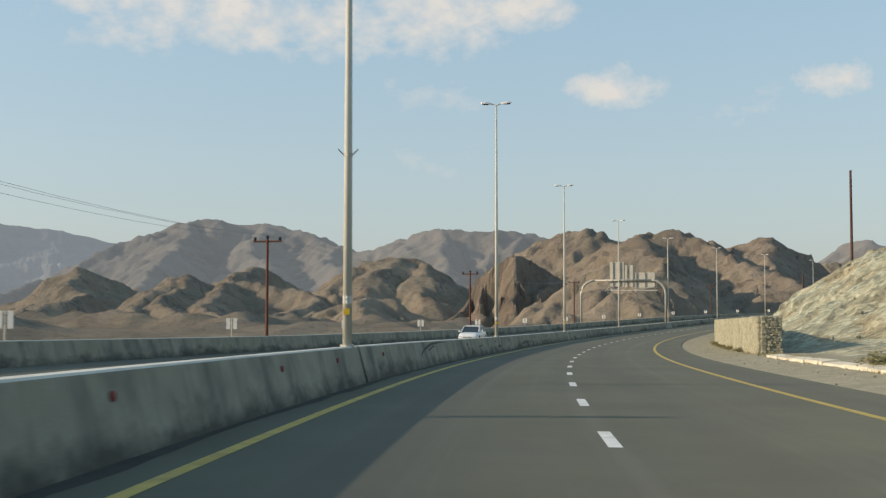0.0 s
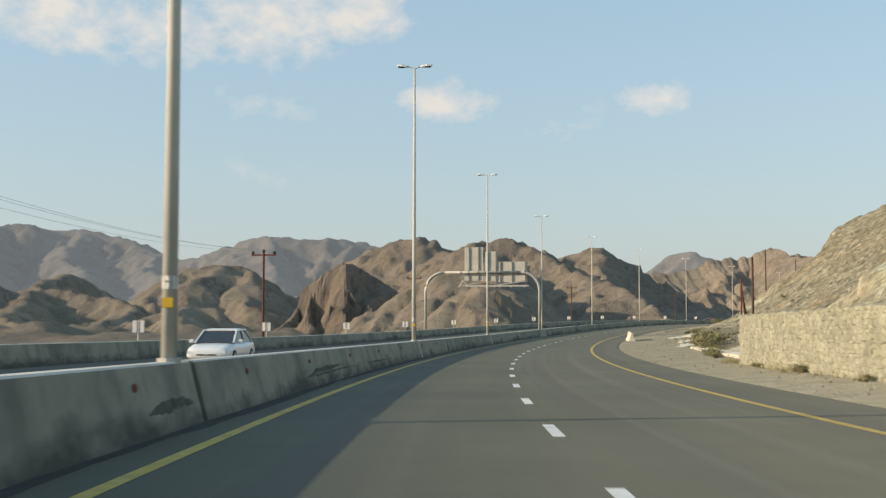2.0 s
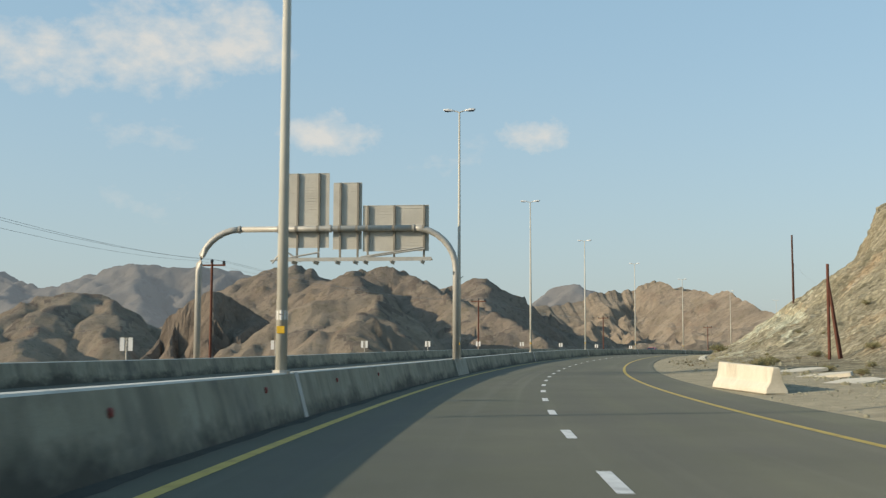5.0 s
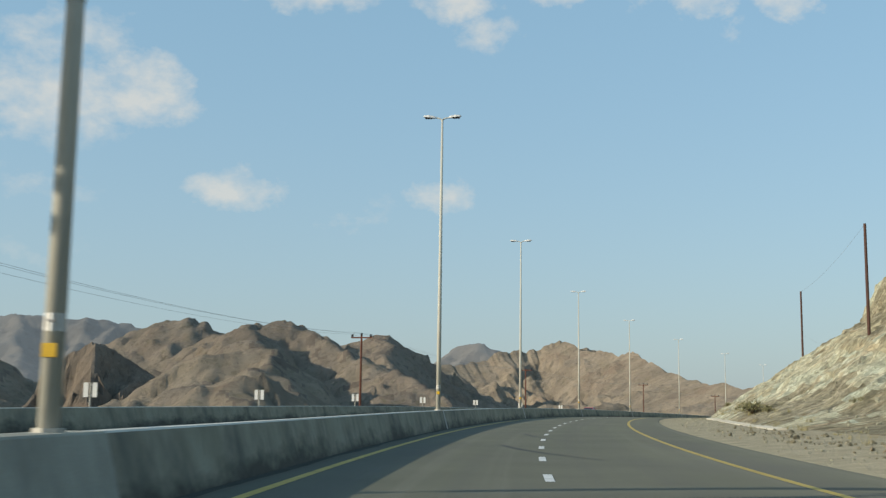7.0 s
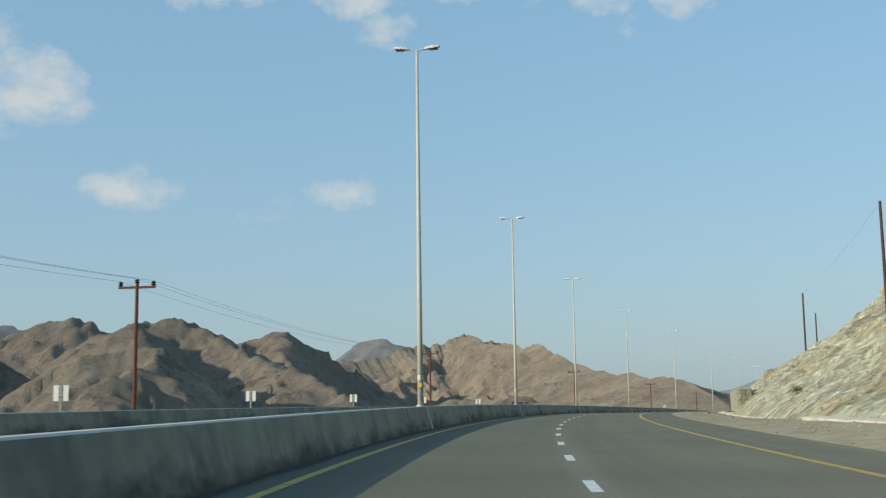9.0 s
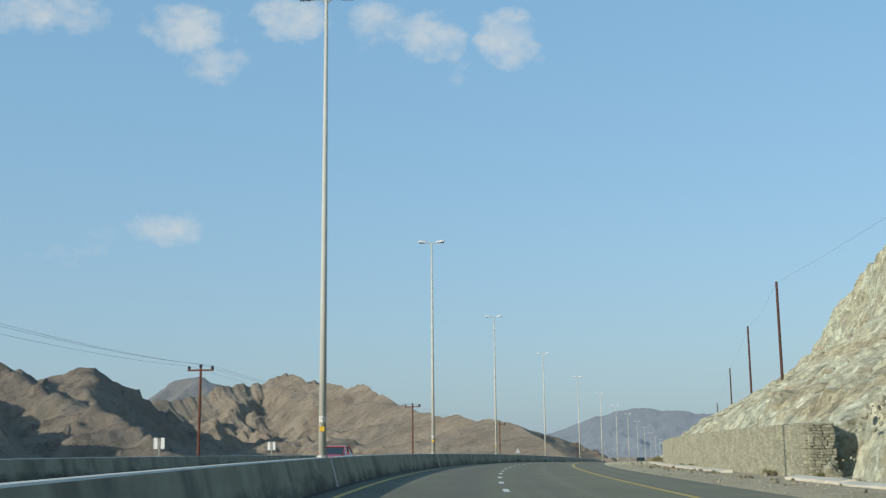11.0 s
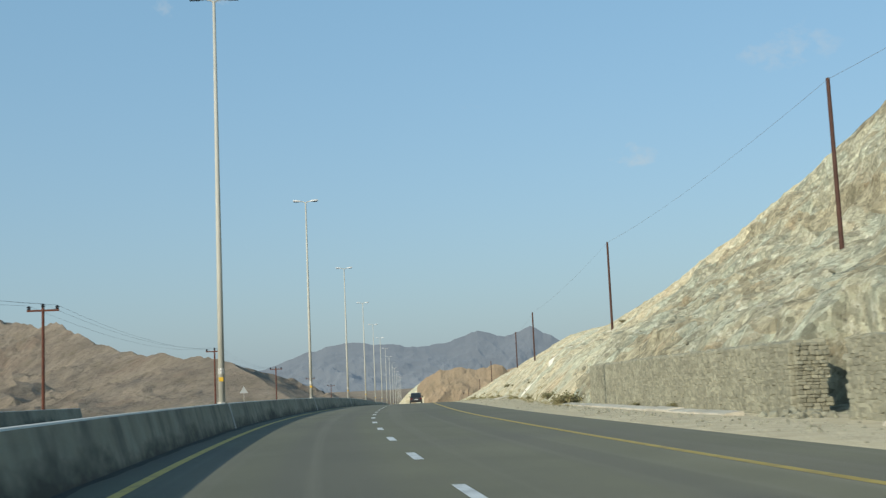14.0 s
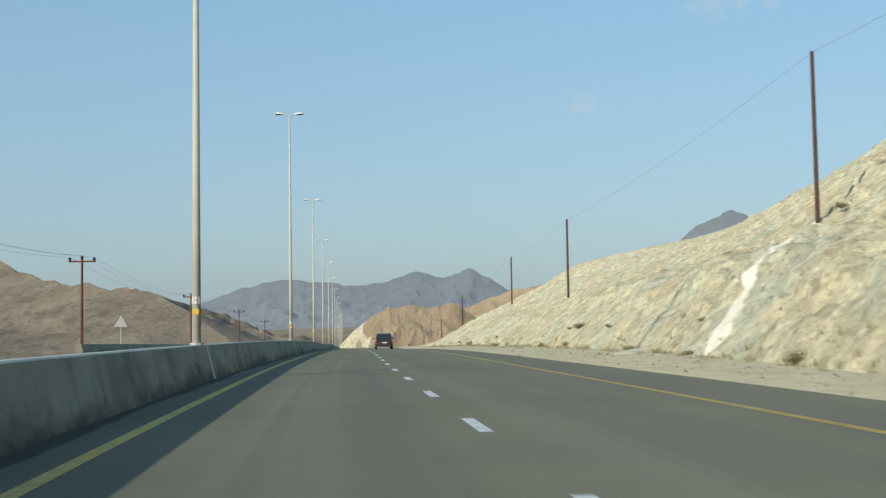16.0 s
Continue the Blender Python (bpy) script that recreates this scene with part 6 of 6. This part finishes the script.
# ---- dry grass at the foot of the cutting ----
M_GRASS = material("dry_grass", (0.25, 0.22, 0.10), (0.38, 0.33, 0.17), 3, 0.85, 0, 0.0, 30, (0.16, 0.17, 0.06), 0.5, 0.7)


def dry_grass(count, place, seed):
    r = random.Random(seed)
    verts, faces = [], []
    for _ in range(count):
        u, d = place(r)
        base = spot(u, d, max(verge_height(u, d), hill_height(u, d)))
        tall = r.uniform(0.12, 0.34)
        for _ in range(16):
            a, lean = r.uniform(0, 6.283), r.uniform(0.1, 0.9)
            o = base + Vector((r.gauss(0, 0.10), r.gauss(0, 0.10), -0.03))
            tip = o + Vector((math.cos(a) * lean * tall, math.sin(a) * lean * tall, tall * r.uniform(0.6, 1.0)))
            w = Vector((-math.sin(a), math.cos(a), 0)) * 0.012
            k = len(verts)
            verts += [o - w, o + w, tip]
            faces.append((k, k + 1, k + 2))
    return tagged(mesh_object("dry_grass", verts, faces, M_GRASS), "tufts of dry yellow grass on the gravel verge", "grass", kind="stuff")


dry_grass(420, lambda r: (r.uniform(10.45, 14.2), r.triangular(14.4, 16.6, 15.5)), 41)
dry_grass(160, lambda r: (r.uniform(0.9, 2.8), r.triangular(13.4, 15.0, 13.9)), 42)
dry_grass(160, lambda r: (r.uniform(3.4, 7.6), r.triangular(14.6, 19.0, 16.5)), 43)

# ---- braced pole and its stays on the open ground ----
brace_pole = thing("braced_pole", at_spot(5.55, 23.9, -0.2, 10), "rusty steel pole with two leaning stays", "power pole")
b = bmesh.new()
tube(b, [(0, 0, -0.8), (0.05, 0, 7.6)], [0.13, 0.11], 8)
part("pole", b, M_RUST, brace_pole)
for x, y in ((0.75, -0.5), (1.25, 0.4)):
    b = bmesh.new()
    tube(b, [(x, y, -0.8), (0.08, 0.02, 6.2)], [0.12, 0.10], 8)
    part("stay", b, M_RUST, brace_pole)


# ---- vehicles ----
def paint(name, col, rough=0.3):
    m = material(name, col, tuple(min(1, v * 1.06) for v in col), 2, rough, 0.0, 0.0, 30, spec=0.5)
    m.node_tree.nodes["Principled BSDF"].inputs["Coat Weight"].default_value = 0.6
    return m


M_PAINT_WHITE = paint("white_car_paint", (0.72, 0.73, 0.73))
M_PAINT_RED = paint("red_car_paint", (0.42, 0.02, 0.03))
M_PAINT_BLACK = paint("black_car_paint", (0.025, 0.025, 0.028))
M_GLASS = material("dark_tinted_glass", (0.02, 0.025, 0.03), (0.03, 0.035, 0.04), 2, 0.08, 0, 0.0, 30, spec=0.6)
M_TYRE = material("tyre_rubber", (0.02, 0.02, 0.02), (0.035, 0.035, 0.035), 8, 0.85, 0, 0.1, 60)
M_RIM = material("alloy_rim", (0.45, 0.46, 0.47), (0.55, 0.56, 0.57), 8, 0.35, 0.7, 0.0, 60)
M_HEADLAMP = material("headlamp_glass", (0.70, 0.72, 0.74), (0.80, 0.82, 0.84), 8, 0.1, 0, 0.0, 60, spec=0.6)
M_TAIL = material("tail_lamp_red", (0.13, 0.01, 0.01), (0.18, 0.015, 0.015), 8, 0.2, 0, 0.0, 60)
M_TRIM = material("black_plastic_trim", (0.03, 0.03, 0.03), (0.045, 0.045, 0.045), 8, 0.6, 0, 0.0, 60)


def loft(bm, stations):
    """Skin rings given as (y, [(x, z), ...])."""
    rings = [[bm.verts.new((x, y, z)) for x, z in ring] for y, ring in stations]
    n = len(rings[0])
    for a, c in zip(rings, rings[1:]):
        for j in range(n):
            bm.faces.new((a[j], a[(j + 1) % n], c[(j + 1) % n], c[j]))
    bm.faces.new(rings[0][::-1])
    bm.faces.new(rings[-1])


def car(m, colour, label, suv=False):
    """Front faces +y. Lower body, glasshouse, roof, wheels, lamps, mirrors, bumpers and plates."""
    root = thing("car", m, label, "car")
    ln, w = (4.7, 0.95) if suv else (4.6, 0.90)
    belt = 1.12 if suv else 0.92
    roof = 1.78 if suv else 1.45
    low = 0.30 if suv else 0.22

    def ring(hw, z0, z1):
        return [(-hw * 0.86, z0), (-hw, z0 + 0.14), (-hw, (z0 + z1) / 2), (-hw * 0.95, z1 - 0.06), (-hw * 0.86, z1), (hw * 0.86, z1), (hw * 0.95, z1 - 0.06), (hw, (z0 + z1) / 2), (hw, z0 + 0.14), (hw * 0.86, z0)]

    hood = belt - (0.10 if suv else 0.05)
    tail = belt + (0.0 if suv else 0.04)
    st = [(-ln / 2, ring(w * 0.86, low + 0.14, tail - 0.22)), (-ln / 2 + 0.08, ring(w * 0.95, low + 0.04, tail - 0.05)), (-ln / 2 + 0.45, ring(w, low, tail)), (-0.4, ring(w, low, belt)),
          (0.85, ring(w, low, belt)), (1.0, ring(w, low, belt - 0.01)), (1.55, ring(w * 0.99, low, hood)), (ln / 2 - 0.35, ring(w * 0.96, low, hood - 0.08)), (ln / 2 - 0.08, ring(w * 0.90, low + 0.03, hood - 0.17)), (ln / 2, ring(w * 0.80, low + 0.1, hood - 0.26))]
    b = bmesh.new()
    loft(b, st)
    shell = part("body", b, colour, root, smooth=True)
    shell.modifiers.new("round", "SUBSURF").levels = 1
    shell.modifiers["round"].render_levels = 1
    b = bmesh.new()
    y0, y1, y2, y3 = (-ln / 2 + 0.12, -ln / 2 + 0.42, 0.35, 1.12) if suv else (-1.85, -1.05, 0.25, 1.15)

    def cab(hw, z):
        return [(-hw, z - 0.3), (-hw, z), (hw, z), (hw, z - 0.3)]

    rings = [(y0, belt - 0.05, belt - 0.02, w * 0.86), (y1, belt - 0.05, roof - 0.05, w * 0.72), (y2, belt - 0.05, roof - 0.05, w * 0.72), (y3, belt - 0.05, belt - 0.02, w * 0.84)]
    loft(b, [(y, [(-w * 0.88, z0), (-hw, z1), (hw, z1), (w * 0.88, z0)]) for y, z0, z1, hw in rings])
    part("glasshouse", b, M_GLASS, root, "dark tinted windows")
    b = bmesh.new()
    loft(b, [(y1 - 0.06, [(-w * 0.70, roof - 0.07), (-w * 0.66, roof - 0.02), (w * 0.66, roof - 0.02), (w * 0.70, roof - 0.07)]), ((y1 + y2) / 2, [(-w * 0.75, roof - 0.06), (-w * 0.66, roof + 0.02), (w * 0.66, roof + 0.02), (w * 0.75, roof - 0.06)]),
             (y2 + 0.06, [(-w * 0.72, roof - 0.07), (-w * 0.66, roof - 0.02), (w * 0.66, roof - 0.02), (w * 0.72, roof - 0.07)])])
    part("roof", b, colour, root)
    for s in (-1, 1):
        for ya, za, yb, zb, xa, xb in ((y3, belt, y2, roof - 0.03, 0.86, 0.735), (y0, belt, y1, roof - 0.03, 0.88, 0.735), ((y1 + y2) / 2 - 0.1, belt, (y1 + y2) / 2 - 0.06, roof - 0.03, 0.895, 0.745)):
            b = bmesh.new()
            tube(b, [(s * w * xa, ya, za), (s * w * xb, yb, zb)], 0.035, 5)
            part("pillar", b, colour, root)
        b = bmesh.new()
        box(b, min(s * w, s * (w + 0.2)), max(s * w, s * (w + 0.2)), 0.82, 0.94, belt - 0.02, belt + 0.13, 0.03)
        part("mirror", b, colour, root)
        b = bmesh.new()
        box(b, min(s * w * 0.50, s * w * 0.86), max(s * w * 0.50, s * w * 0.86), ln / 2 - 0.22, ln / 2 - 0.03, hood - 0.40, hood - 0.24, 0.03)
        part("headlight", b, M_HEADLAMP, root)
        b = bmesh.new()
        box(b, min(s * w * 0.62, s * w * 0.93), max(s * w * 0.62, s * w * 0.93), -ln / 2 - 0.01, -ln / 2 + 0.14, tail - 0.34, tail - 0.12, 0.02)
        part("tail_light", b, M_TAIL, root)
        for y in (-1.35, 1.40):
            r = 0.36 if suv else 0.32
            b = bmesh.new()
            tube(b, [(s * (w - 0.20), y, r), (s * (w - 0.18), y, r), (s * (w - 0.0), y, r), (s * (w + 0.015), y, r)], [r * 0.9, r, r, r * 0.9], 20)
            wheel = part("wheel", b, M_TYRE, root)
            b = bmesh.new()
            tube(b, [(s * (w + 0.0), y, r), (s * (w + 0.025), y, r)], [r * 0.66, r * 0.6], 14)
            part("rim", b, M_RIM, wheel)
    b = bmesh.new()
    box(b, -w * 0.45, w * 0.45, ln / 2 - 0.05, ln / 2 + 0.015, low + 0.22, hood - 0.38, 0.02)
    part("grille", b, M_TRIM, root)
    b = bmesh.new()
    box(b, -w * 0.8, w * 0.8, -ln / 2 - 0.03, -ln / 2 + 0.1, low + 0.10, low + 0.30, 0.03)
    part("rear_bumper", b, M_TRIM if suv else colour, root)
    b = bmesh.new()
    box(b, -0.26, 0.26, -ln / 2 - 0.045, -ln / 2 - 0.015, low + 0.42, low + 0.54)
    part("plate_bar", b, M_LAMP, root, "plain pale plate")
    b = bmesh.new()
    box(b, -w * 0.62, w * 0.62, -ln / 2 - 0.012, -ln / 2 + 0.05, tail - 0.10, tail - 0.05)
    part("tail_trim", b, M_TRIM, root)
    return root


car(at_spot(2.72, -6.6, ROAD_Z, 180), M_PAINT_WHITE, "white saloon car driving on the far carriageway")
car(at_spot(9.05, -6.9, ROAD_Z, 180), M_PAINT_RED, "red hatchback car driving on the far carriageway")
car(at_spot(13.3, 7.25, ROAD_Z, 0), M_PAINT_BLACK, "black off-road car driving ahead on the asphalt", suv=True)
